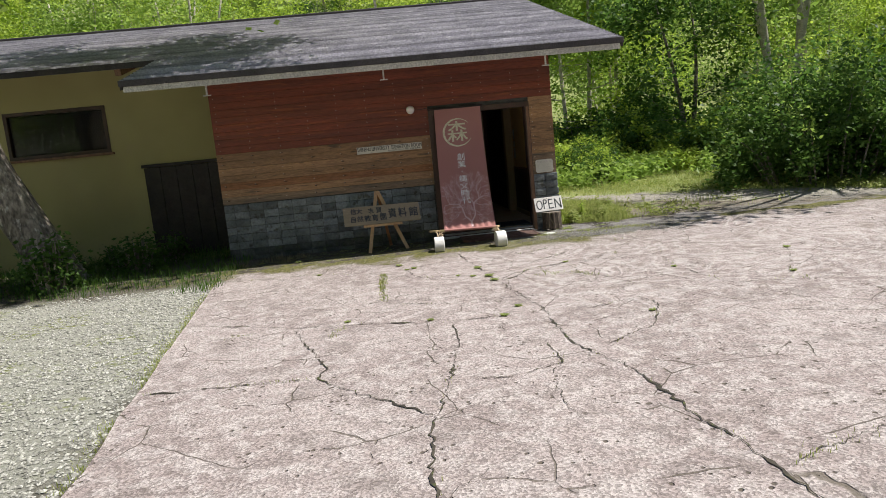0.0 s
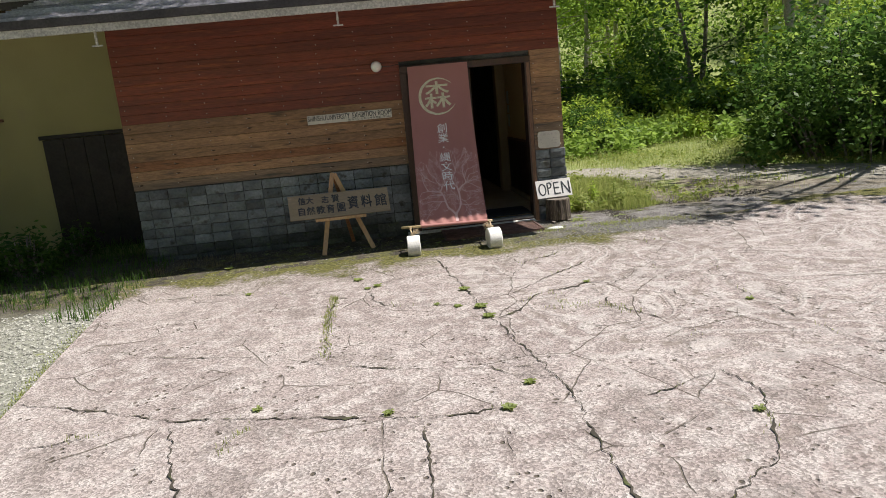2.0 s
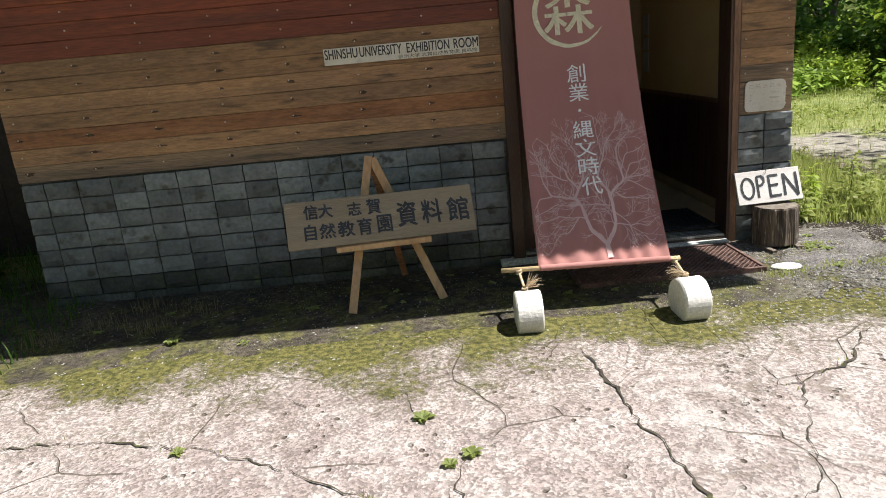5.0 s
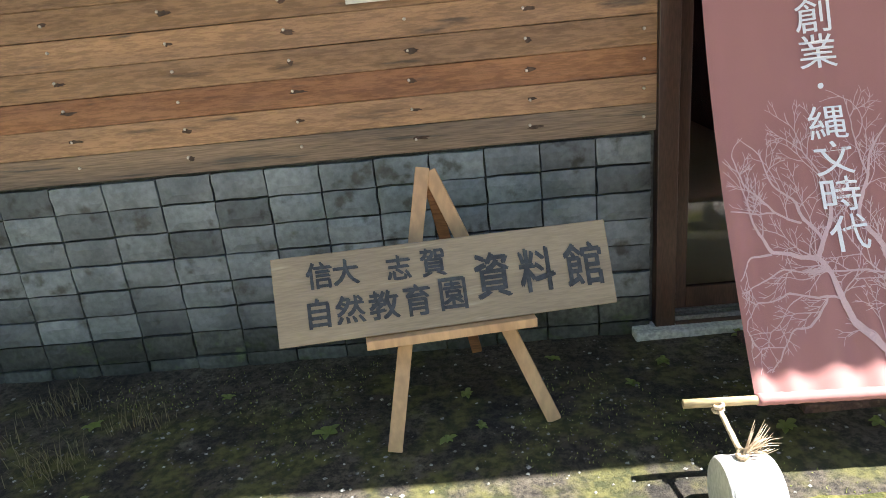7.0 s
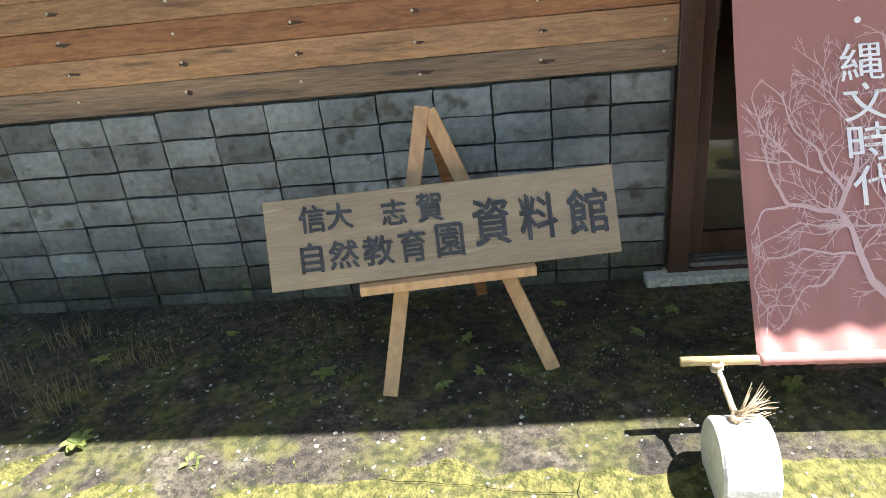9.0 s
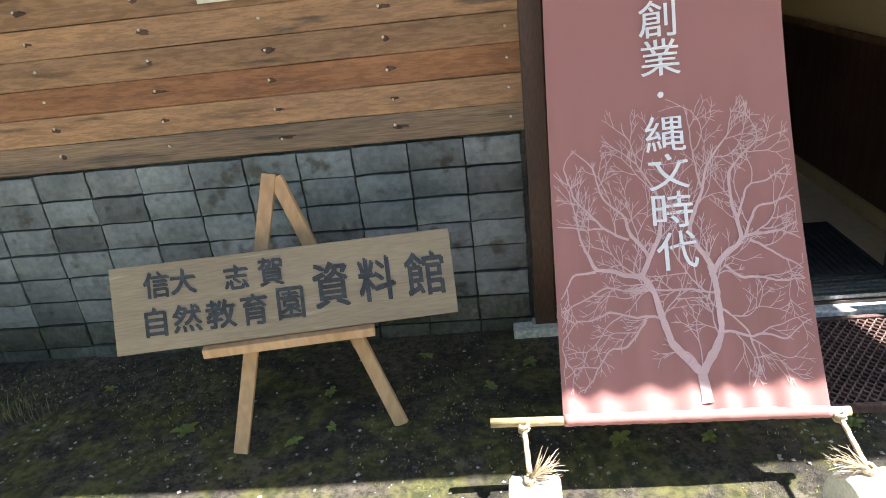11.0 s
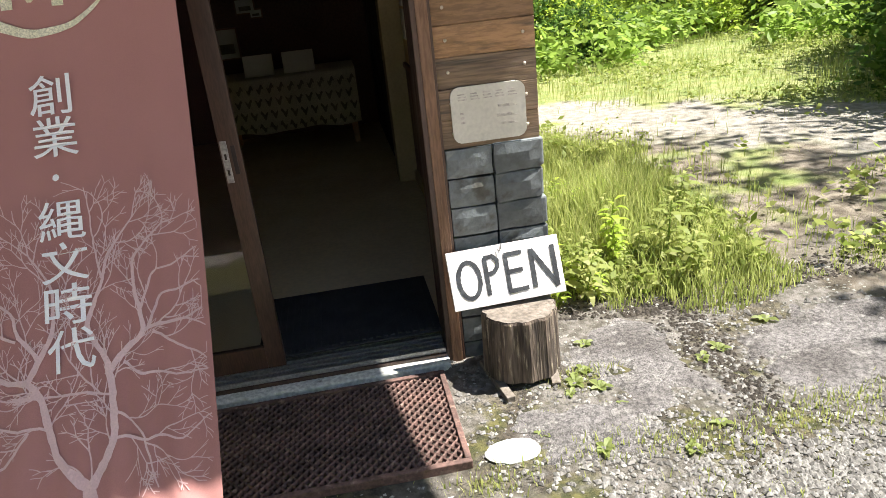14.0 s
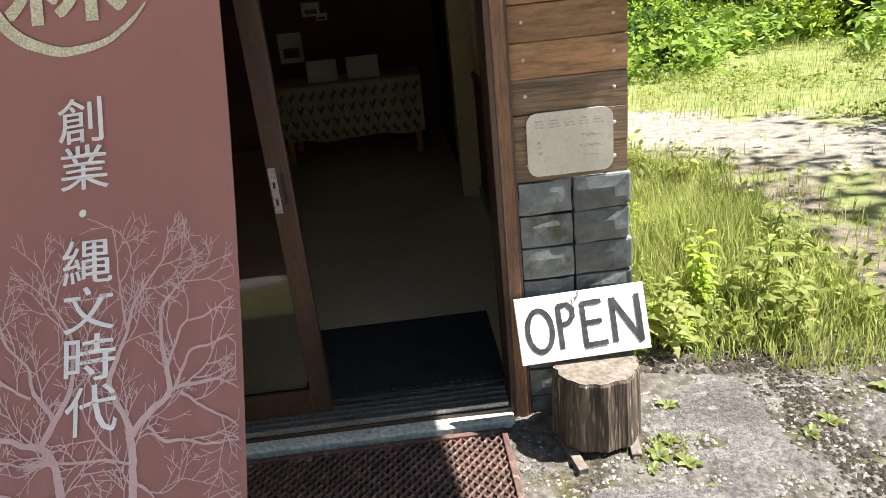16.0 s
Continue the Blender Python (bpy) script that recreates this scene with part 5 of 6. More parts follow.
circ = [(0.077 + 0.043 * math.cos(a * 0.3142), 0.112 + 0.072 * math.sin(a * 0.3142)) for a in range(21)]
brushed("letter", [circ], 0.0085, omx, opn)
brushed("letter", [[(0.148, 0.04), (0.148, 0.19)], [(0.146, 0.188), (0.18, 0.192), (0.197, 0.172), (0.196, 0.148), (0.178, 0.127), (0.152, 0.122)]], 0.0085, omx, opn)
brushed("letter", [[(0.232, 0.037), (0.232, 0.19)], [(0.228, 0.186), (0.30, 0.188)], [(0.232, 0.118), (0.295, 0.12)], [(0.228, 0.041), (0.308, 0.044)]], 0.0085, omx, opn)
brushed("letter", [[(0.335, 0.038), (0.337, 0.192)], [(0.337, 0.19), (0.428, 0.03)], [(0.426, 0.03), (0.425, 0.195)]], 0.0095, omx, opn)
hk = tubepart("wire_hook", [omx @ Vector(p) for p in ((0.205, 0.215, 0.004), (0.212, 0.205, 0.008), (0.22, 0.215, 0.008), (0.226, 0.235, 0.0))], [0.0015] * 4, M["wire"], opn, 5)

grate = thing("foot_grating", (1.58, 10.615, 0.062), "rusty brown diamond-mesh boot grating before the doorstep", "grating")
gx0, gx1, gy0, gy1 = -0.60, 0.60, -0.295, 0.295
for lo, hi in (((gx0, gy0, -0.02), (gx1, gy0 + 0.022, 0.02)), ((gx0, gy1 - 0.022, -0.02), (gx1, gy1, 0.02)), ((gx0, gy0 + 0.022, -0.02), (gx0 + 0.022, gy1 - 0.022, 0.02)), ((gx1 - 0.022, gy0 + 0.022, -0.02), (gx1, gy1 - 0.022, 0.02))):
    boxpart("frame_bar", lo, hi, M["rust"], grate, 0.004)
rows = 26
for r in range(rows):
    y = gy0 + 0.03 + (gy1 - gy0 - 0.06) * r / (rows - 1)
    V, F = [], []
    k = 64
    for i in range(k + 1):
        x = gx0 + 0.022 + (gx1 - gx0 - 0.044) * i / k
        yy = y + (0.0115 if (i + r) % 2 else -0.0115)
        V += [(x, yy - 0.0055, -0.004), (x, yy - 0.0045, 0.008), (x, yy + 0.0035, 0.012), (x, yy + 0.0025, -0.001)]
    for i in range(k):
        for q in range(4):
            a, b = 4 * i + q, 4 * i + (q + 1) % 4
            F.append((a, b, b + 4, a + 4))
    raw("mesh_strip", V, F, M["rust"], grate)
boxpart("tray", (gx0 + 0.022, gy0 + 0.022, -0.03), (gx1 - 0.022, gy1 - 0.022, -0.012), M["soil"], grate, 0)


# ---- plants ----
def leaf_quads(rng, centres, size, spread, per, flat=0.5, long=1.6):
    """Small pointed leaves strewn round centres."""
    C = np.repeat(np.asarray(centres, float), per, axis=0)
    n = len(C)
    C = C + rng.normal(0, 1, (n, 3)) * spread
    a = rng.normal(0, 1, (n, 3))
    a[:, 2] = a[:, 2] * flat - 0.25
    a /= np.linalg.norm(a, axis=1)[:, None]
    u = rng.normal(0, 1, (n, 3))
    b = np.cross(a, u)
    b /= np.linalg.norm(b, axis=1)[:, None] + 1e-9
    s = (size * rng.uniform(0.6, 1.35, n))[:, None]
    V = np.stack([C - a * s * long / 2, C + b * s * 0.42, C + a * s * long / 2, C - b * s * 0.42], 1).reshape(-1, 3)
    return V, n


def leaf_object(name, V, n, material, parent=None):
    me = bpy.data.meshes.new(name)
    me.vertices.add(len(V))
    me.vertices.foreach_set("co", V.astype(np.float32).ravel())
    me.loops.add(4 * n)
    me.loops.foreach_set("vertex_index", np.arange(4 * n, dtype=np.int32))
    me.polygons.add(n)
    me.polygons.foreach_set("loop_start", np.arange(0, 4 * n, 4, dtype=np.int32))
    me.update(calc_edges=True)
    return link(name, me, material, parent)


def tree(at, height, radius, trunk_r, material, bark, seed, leaves=5000, size=0.09, crown_from=0.3, stems=1, lean=(0, 0), label="", crowns=46):
    """A tree: tapered trunk or trunks, limbs, and a loose crown of small leaves."""
    rng = np.random.default_rng(seed)
    t = thing("tree", at, label or "slender broadleaf tree with fresh green leaves", "tree", "woodland trees")
    V, F, tips = [], [], []

    def limb(pts, rad, n=7):
        v, f = tube(pts, rad, n, 0.06, seed)
        k = len(V)
        V.extend(v)
        F.extend(tuple(i + k for i in q) for q in f)

    for s in range(stems):
        ang = 6.28 * s / max(1, stems) + rng.uniform(0, 1)
        out = 0.0 if stems == 1 else 0.16 * height * rng.uniform(0.6, 1.2)
        pts, x, y = [], 0.0, 0.0
        for i in range(9):
            q = i / 8
            x = lean[0] * q * height + out * q * math.cos(ang) + 0.035 * height * math.sin(q * 4 + s + seed) * q
            y = lean[1] * q * height + out * q * math.sin(ang) + 0.025 * height * math.cos(q * 5 + seed) * q
            pts.append(Vector((x, y, q * height * 0.92 - 0.12)))
        tr = trunk_r if stems == 1 else trunk_r * 0.7
        limb(pts, [tr * (1.25 if i == 0 else 1 - 0.85 * i / 8) for i in range(9)], 10)
        for b in range(max(5, 14 // stems)):
            q = rng.uniform(crown_from, 0.97)
            i = min(7, int(q * 8))
            p = pts[i].lerp(pts[i + 1], q * 8 - i)
            a = rng.uniform(0, 6.28)
            L = radius * (1.15 - 0.7 * q) * rng.uniform(0.6, 1.1)
            e = p + Vector((math.cos(a) * L, math.sin(a) * L, L * rng.uniform(0.1, 0.6)))
            mid = p.lerp(e, 0.5) + Vector((0, 0, -0.05 * L))
            limb([p, mid, e], [tr * 0.32 * (1.1 - q), tr * 0.2 * (1.1 - q), 0.008], 5)
            tips += [e, mid, p.lerp(e, 0.8)]
    trunk = raw("trunk", V, F, bark, t, smooth=True)
    C = []
    for e in tips:
        for _ in range(max(1, crowns // 14)):
            C.append(np.array(e) + rng.normal(0, 1, 3) * radius * 0.2)
    C = np.array(C)
    per = max(1, leaves // len(C))
    LV, n = leaf_quads(rng, C, size, radius * 0.11, per)
    leaf_object("crown", LV, n, material, t)
    return t


def shrub(at, rx, ry, h, material, seed, leaves=9000, size=0.07, label="", name="bush", sunlit_tips=None):
    """A shrub: many thin stems and clumps of leaves in an uneven mound, tips optionally coloured as sunlit."""
    rng = np.random.default_rng(seed)
    t = thing(name, at, label or "dense green shrub at the wood's edge", "bush", "shrubs at the wood's edge")
    V, F, C, T = [], [], [], []
    for i in range(int(26 + 6 * rx)):
        a, q = rng.uniform(0, 6.28), math.sqrt(rng.uniform(0.02, 1))
        top = Vector((rx * q * math.cos(a), ry * q * math.sin(a), h * (1 - 0.55 * q * q) * rng.uniform(0.65, 1.1)))
        base = Vector((top.x * 0.55, top.y * 0.55, -0.05))
        mid = base.lerp(top, 0.5) + Vector((0, 0, 0.1 * h))
        v, f = tube([base, mid, top], [0.022, 0.015, 0.005], 5)
        k = len(V)
        V.extend(v)
        F.extend(tuple(j + k for j in qd) for qd in f)
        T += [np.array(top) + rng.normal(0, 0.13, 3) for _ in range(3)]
        for _ in range(7):
            C.append(np.array(mid.lerp(top, rng.uniform(0.0, 1.05))) + rng.normal(0, 1, 3) * np.array((0.14 * rx, 0.14 * ry, 0.09 * h)))
        for _ in range(3):
            C.append(np.array((top.x * 1.1, top.y * 1.1, top.z * rng.uniform(0.1, 0.6))) + rng.normal(0, 0.1, 3))
    raw("branchwork", V, F, M["bark"], t)
    LV, n = leaf_quads(rng, C, size, 0.09 + 0.035 * min(rx, ry), max(1, leaves // len(C)))
    LV[:, 2] = np.maximum(LV[:, 2], 0.01)
    leaf_object("foliage", LV, n, material, t)
    # Lighter leaf colour at the tips paints the sun on the mound's top.
    if sunlit_tips:
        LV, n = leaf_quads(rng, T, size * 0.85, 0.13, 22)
        leaf_object("young_growth", LV, n, sunlit_tips, t)["label"] = "yellow-green tip leaves with sunlight put into their colour"
    return t


def grass_field(name, n, where, hmin, hmax, wid, material, label, seed):
    """Blades of grass, three-sided ribbons bent over, strewn where `where` allows."""
    rng = np.random.default_rng(seed)
    V, F = [], []
    while len(F) < 2 * n:
        x, y, k = where(rng)
        if k is None:
            continue
        z = lift(x, y) - 0.01
        if k < 0:
            k, z = -k, slab_z(x, y)
        h = rng.uniform(hmin, hmax) * k
        a = rng.uniform(0, 6.28)
        bx, by = math.cos(a), math.sin(a)
        b = h * rng.uniform(0.1, 0.6)
        w = wid * rng.uniform(0.6, 1.4)
        i = len(V)
        V += [(x - by * w, y + bx * w, z), (x + by * w, y - bx * w, z), (x + bx * b * 0.35 - by * w * .8, y + by * b * 0.35 + bx * w * .8, z + h * 0.6),
              (x + bx * b * 0.35 + by * w * .8, y + by * b * 0.35 - bx * w * .8, z + h * 0.6), (x + bx * b, y + by * b, z + h)]
        F += [(i, i + 1, i + 3, i + 2), (i + 2, i + 3, i + 4)]
    ob = raw(name, V, F, material)
    return tagged(ob, label, "grass", kind="stuff")


def meadow_cover(x, y):
    """How thick the green stands: full by the house and beyond the path, thin on bare soil, least on the path."""
    d = (x + y - 19.75) * 0.707 + 0.5 * noise.noise((x * 0.8, y * 0.8, 4))
    if abs(d) < 0.75 and x > 3.2:
        return 0.03
    if d < -0.6 and x > 4.05 + 0.35 * noise.noise((x, y * 1.5, 8)):
        return 0.5 if noise.noise((x * 1.1, y * 1.1, 14)) > 0.25 else 0.07
    return 1.0


def right_meadow(rng):
    x, y = (rng.uniform(2.75, 4.6), rng.uniform(11.0, 14.6)) if rng.random() < 0.42 else (rng.uniform(2.75, 15), rng.uniform(11.1, 22))
    edge = 11.12 + 0.22 * noise.noise((x * 1.3, 0, 0)) + 0.16 * noise.noise((x * 5, y * 5, 3)) + (0.1 if x < 3.3 else 0.0) + max(0, (x - 5) * 0.05)
    if y < edge or rng.random() > meadow_cover(x, y):
        return x, y, None
    p = noise.noise((x * 0.7, y * 0.7, 2)) + 0.5 * noise.noise((x * 2.5, y * 2.5, 6))
    return x, y, (0.5 + 0.75 * max(0, p) + (0.3 if y < 12.6 and x < 3.9 else 0)) * min(1, 0.3 + (y - edge) * 1.6)


grass_field("meadow_grass", 62000, right_meadow, 0.05, 0.30, 0.0028, M["grass"], "fresh sunlit grass beside the house", 1)


def left_verge(rng):
    x, y = rng.uniform(-9, -2.35), rng.uniform(8.7, 12.7)
    if x > -2.85 and y > 11:
        return x, y, None
    if y < 9.3 + 0.5 * noise.noise((x, y, 0)) and not (x > slab_left(y) - 0.5):
        return x, y, None
    return x, y, 0.7 + 0.6 * max(0, noise.noise((x, y, 3)))


# the dark leaf colour puts the shade below the wall into the blades
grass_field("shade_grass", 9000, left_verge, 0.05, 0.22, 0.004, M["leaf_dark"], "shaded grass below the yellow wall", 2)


def slab_verge(rng):
    y = rng.uniform(1.5, 9.6)
    x = slab_left(y) - abs(rng.normal(0.03, 0.05))
    return x, y, (0.8 if noise.noise((y * 1.2, 0, 5)) > -0.25 else None)


grass_field("edge_grass", 2400, slab_verge, 0.015, 0.06, 0.003, M["grass"], "thin grass along the slab's edge", 3)
all_cracks = CRACKS + CRACKS_RIGHT + CRACKS_FAR


def crack_weeds(rng):
    line = all_cracks[rng.integers(len(all_cracks))] if rng.random() < 0.72 else CRACKS_RIGHT[0]
    i = rng.integers(len(line) - 1)
    t = rng.random()
    x, y = line[i][0] + (line[i + 1][0] - line[i][0]) * t, line[i][1] + (line[i + 1][1] - line[i][1]) * t
    if noise.noise((x * 2.3, y * 2.3, 8)) < 0.12 and line is not CRACKS_RIGHT[0]:
        return x, y, None
    return x + rng.normal(0, 0.025), y + rng.normal(0, 0.025), -1.0


grass_field("crack_grass", 1100, crack_weeds, 0.008, 0.035, 0.0022, M["grass"], "short grass growing in the slab's cracks", 4)


def moss_tufts(rng):
    x, y = rng.uniform(-2.7, 3.2), rng.uniform(9.55, 10.95)
    return x, y, (1.0 if noise.noise((x * 1.8, y * 1.8, 1)) > 0.08 else None)


grass_field("moss_tufts", 6000, moss_tufts, 0.006, 0.022, 0.003, M["grass"], "low moss and seedlings on the soil", 6)


def weed(at, size, seed, material, label, name="weed", n=9, group="weeds"):
    """A rosette of broad pointed leaves on short stalks."""
    rng = random.Random(seed)
    t = thing(name, at, label, "plant", group)
    for i in range(n):
        a = 2.4 * i + rng.uniform(-0.3, 0.3)
        L = size * rng.uniform(0.6, 1.2)
        r = size * 0.3 * rng.uniform(0.8, 1.2)
        rise = rng.uniform(0.25, 0.9)
        c, s = math.cos(a), math.sin(a)
        V = []
        for q, w in ((0, 0.12), (0.3, 0.75), (0.6, 1.0), (0.85, 0.6), (1, 0.03)):
            d, z = L * q, L * rise * (q - 0.55 * q * q)
            V += [(c * d - s * r * w, s * d + c * r * w, z + 0.008 * w), (c * d, s * d, z), (c * d + s * r * w, s * d - c * r * w, z + 0.008 * w)]
        F = []
        for k in range(4):
            b = 3 * k
            F += [(b, b + 1, b + 4, b + 3), (b + 1, b + 2, b + 5, b + 4)]
        raw("leaf", V, F, material, t)
    return t


def herb(at, h, seed):
    """A tall leafy herb: a stem with whorls of long leaves."""
    rng = np.random.default_rng(seed)
    t = thing("tall_herb", at, "tall leafy green herb in the grass", "plant", "tall herbs by the pillar")
    V, F = tube([(0, 0, 0), (0.03, 0, h * 0.5), (0.05, 0.02, h)], [0.006, 0.005, 0.002], 5)
    raw("stem", V, F, M["leaf"], t)
    V, F = [], []
    for i in range(22):
        q = 0.12 + 0.88 * i / 21
        a = 2.4 * i
        L = h * 0.42 * (1.25 - 0.8 * q) * rng.uniform(0.5, 1.3)
        w, z = L * 0.17, h * q
        c, s = math.cos(a), math.sin(a)
        b = len(V)
        for d, ww, dz in ((0, 0.2, 0), (0.35, 1, 0.16), (0.7, 0.8, 0.14), (1, 0.02, -0.06)):
            V += [(c * L * d - s * w * ww + 0.05 * q, s * L * d + c * w * ww, z + dz * L), (c * L * d + s * w * ww + 0.05 * q, s * L * d - c * w * ww, z + dz * L)]
        for k in range(3):
            F.append((b + 2 * k, b + 2 * k + 1, b + 2 * k + 3, b + 2 * k + 2))
    raw("foliage", V, F, M["leaf_lime"] if seed % 3 == 0 else M["grass"], t)
    return t


h0 = [herb((2.95, 11.45, lift(2.95, 11.45)), 0.30, 1), herb((3.2, 11.7, lift(3.2, 11.7)), 0.36, 3), herb((3.45, 11.55, lift(3.45, 11.55)), 0.4, 5)]
rh = random.Random(9)
for i in range(64):
    x, y = (rh.uniform(2.78, 3.9), rh.uniform(11.25, 12.9)) if i < 46 else (rh.uniform(2.78, 3.4), rh.uniform(11.2, 11.7))
    if y < 11.35 + 0.3 * (x > 3.6):
        continue
    s = rh.uniform(0.35, 0.8)
    m = Matrix.Translation((x, y, lift(x, y))) @ Matrix.Rotation(rh.uniform(0, 6.28), 4, "Z") @ Matrix.Rotation(rh.uniform(-0.4, 0.4), 4, "X")
    c = copy_thing(h0[i % 3], m)
    c.scale = (s, s, s)


def meadow_herbs():
    """Low broad leaves over the meadow, thick in some places and gone in others."""
    rng = np.random.default_rng(77)
    C = []
    while len(C) < 6000:
        x, y = rng.uniform(2.8, 15), 11.3 + 12.5 * rng.random() ** 1.5
        p = noise.noise((x * 0.6, y * 0.6, 2)) + 0.6 * noise.noise((x * 2, y * 2, 5))
        if p < 0.0 or rng.random() > meadow_cover(x, y):
            continue
        C.append((x, y, lift(x, y) + rng.uniform(0.02, 0.07 + 0.16 * max(0, p))))
    V, n = leaf_quads(rng, C, 0.036, 0.035, 5, 0.4)
    tagged(leaf_object("meadow_herbs", V, n, M["grass"]), "low leafy weeds spread through the meadow", "weeds", kind="stuff")
    C = []
    while len(C) < 800:
        x, y = rng.uniform(4.0, 16), rng.uniform(18.0, 22.5)
        if noise.noise((x * 0.5, y * 0.5, 9)) > -0.1:
            C.append((x, y, lift(x, y) + rng.uniform(0.08, 0.5)))
    V, n = leaf_quads(rng, C, 0.085, 0.12, 16, 0.4, 2.2)
    tagged(leaf_object("undergrowth", V, n, M["leaf"]), "bright fern-like undergrowth before the trees", "undergrowth", kind="stuff")


meadow_herbs()


def door_tufts(rng):
    k = rng.integers(9)
    x, y, r = ((3.14, 10.22, 0.09), (3.34, 10.28, 0.1), (3.55, 10.3, 0.1), (2.71, 10.73, 0.05), (2.63, 10.28, 0.07), (2.88, 10.24, 0.06), (2.23, 10.23, 0.06), (2.95, 10.02, 0.12), (3.7, 10.15, 0.1))[k]
    return x + rng.normal(0, r * 1.4), y + rng.normal(0, r * 0.6), 1.0


grass_field("door_tufts", 1300, door_tufts, 0.015, 0.055, 0.0024, M["grass"], "tufts of short grass among stones before the door", 12)


def dry_tufts(rng):
    k = rng.integers(5)
    x, y = ((-1.75, 10.35), (-2.1, 10.5), (-1.5, 10.6), (-2.4, 10.3), (-1.9, 10.75))[k]
    return x + rng.normal(0, 0.07), y + rng.normal(0, 0.05), 1.0


grass_field("dry_tufts", 420, dry_tufts, 0.03, 0.13, 0.0016, M["straw"], "thin dry grass tufts on shaded soil", 14)
wl = "small bright green weed rosette growing from a crack"
w0 = weed((0.84, 5.72, slab_z(0.84, 5.72)), 0.044, 2, M["weed"], wl, n=13)
for x, y, s in ((1.02, 6.02, 0.9), (-0.55, 6.12, 0.8), (0.2, 5.85, 0.8), (-0.04, 8.96, 1.1), (0.15, 8.65, 1.0), (0.06, 8.59, 0.8), (0.92, 8.17, 1.2), (0.98, 7.6, 1.3), (1.0, 7.33, 1.2), (0.64, 7.81, 0.7), (0.8, 7.69, 0.8), (-1.52, 10.1, 1.2), (-1.08, 10.0, 0.9), (-1.09, 8.87, 0.8),
                (1.96, 7.96, 0.8), (2.02, 5.35, 0.8), (3.75, 6.2, 0.9), (4.4, 7.4, 1.0), (2.9, 7.0, 0.8)):
    c = copy_thing(w0, Matrix.Translation((x, y, slab_z(x, y))) @ Matrix.Rotation(x * 7, 4, "Z"))
    c.scale = (s, s, s)
w1_ = weed((-0.72, 10.42, 0.055), 0.052, 7, M["weed"], "small green weed on the shaded moss", n=7, group="weeds by the wall")
for x, y, s in ((-0.28, 10.33, 0.7), (-0.2, 10.62, 0.7), (-0.15, 10.4, 0.55), (0.18, 10.85, 0.7), (0.45, 10.6, 0.6), (0.62, 10.75, 0.8), (0.88, 10.25, 0.9), (1.18, 10.23, 0.7), (2.62, 10.62, 0.6), (2.72, 10.75, 0.75), (2.8, 10.95, 0.8), (1.65, 10.26, 0.8),
                (-1.7, 10.6, 0.8), (-2.1, 10.4, 0.9), (2.78, 10.5, 0.45), (1.0, 10.9, 1.0), (-1.2, 10.75, 0.6), (3.2, 10.7, 0.8), (3.05, 10.3, 0.7), (3.6, 10.9, 1.0), (2.66, 10.68, 1.0), (2.74, 10.62, 0.9), (2.62, 10.28, 0.9), (2.9, 10.2, 0.8), (2.45, 10.42, 0.6), (3.3, 10.75, 0.9)):
    c = copy_thing(w1_, Matrix.Translation((x, y, lift(x, y))) @ Matrix.Rotation(x * 11, 4, "Z"))
    c.scale = (s, s, s)


def pebbles(name, n, area, smin, smax, seed, label, material=None, category="gravel"):
    rng = np.random.default_rng(seed)
    base = np.array([(1, 0, 0), (0, 1, 0), (-1, 0, 0), (0, -1, 0), (0, 0, 0.7), (0, 0, -0.7)])
    tri = np.array([(0, 1, 4), (1, 2, 4), (2, 3, 4), (3, 0, 4), (1, 0, 5), (2, 1, 5), (3, 2, 5), (0, 3, 5)])
    V, F, k = [], [], 0
    while k < n:
        x, y = area(rng)
        if x is None:
            continue
        s = rng.uniform(smin, smax)
        r = rng.uniform(0.6, 1.3, (6, 1))
        a = rng.uniform(0, 6.28)
        p = base * r * s
        q = np.stack([p[:, 0] * math.cos(a) - p[:, 1] * math.sin(a) + x, p[:, 0] * math.sin(a) + p[:, 1] * math.cos(a) + y, p[:, 2] * 0.8 + max(lift(x, y), slab_z(x, y) if y < slab_far(x) and x > slab_left(y) else -1) + s * 0.2], 1)
        F += (tri + 6 * k).tolist()
        V += q.tolist()
        k += 1
    return tagged(raw(name, V, F, material or M["pebble"]), label, category, kind="stuff")


def gravel_left(rng):
    y = rng.uniform(1.5, 9.2)
    x = slab_left(y) - 0.04 - abs(rng.normal(0, 1.6))
    return (x, y) if x > -7 else (None, None)


def gravel_door(rng):
    x, y = rng.uniform(-2.7, 4.2), rng.uniform(9.55, 11.4)
    if y > 10.9 and x < 2.7 or (1.0 < x < 2.18 and 10.3 < y < 10.92):
        return None, None
    if x < 1.5 and rng.random() < 0.8:
        return None, None
    return x, y


pebbles("gravel", 15000, gravel_left, 0.006, 0.024, 1, "pale grey gravel beside the concrete slab")
pebbles("door_gravel", 3200, gravel_door, 0.003, 0.010, 2, "scattered small stones before the doorway")


def gravel_step(rng):
    x, y = rng.uniform(2.2, 4.4), rng.uniform(9.75, 11.0)
    if (x - 2.5) ** 2 + (y - 10.86) ** 2 < 0.03:
        return None, None
    bed = math.exp(-((x - 3.25) / 0.42) ** 2 - ((y - 10.0) / 0.14) ** 2) + 0.5 * math.exp(-((x - 2.72) / 0.2) ** 2 - ((y - 10.33) / 0.12) ** 2)
    return (x, y) if rng.random() < bed + 0.10 else (None, None)


def joint_soil(rng):
    y = rng.uniform(10.3, 11.15)
    return 3.24 + 0.05 * (y - 10.3) + rng.normal(0, 0.05 + 0.03 * (y - 10.3)), y


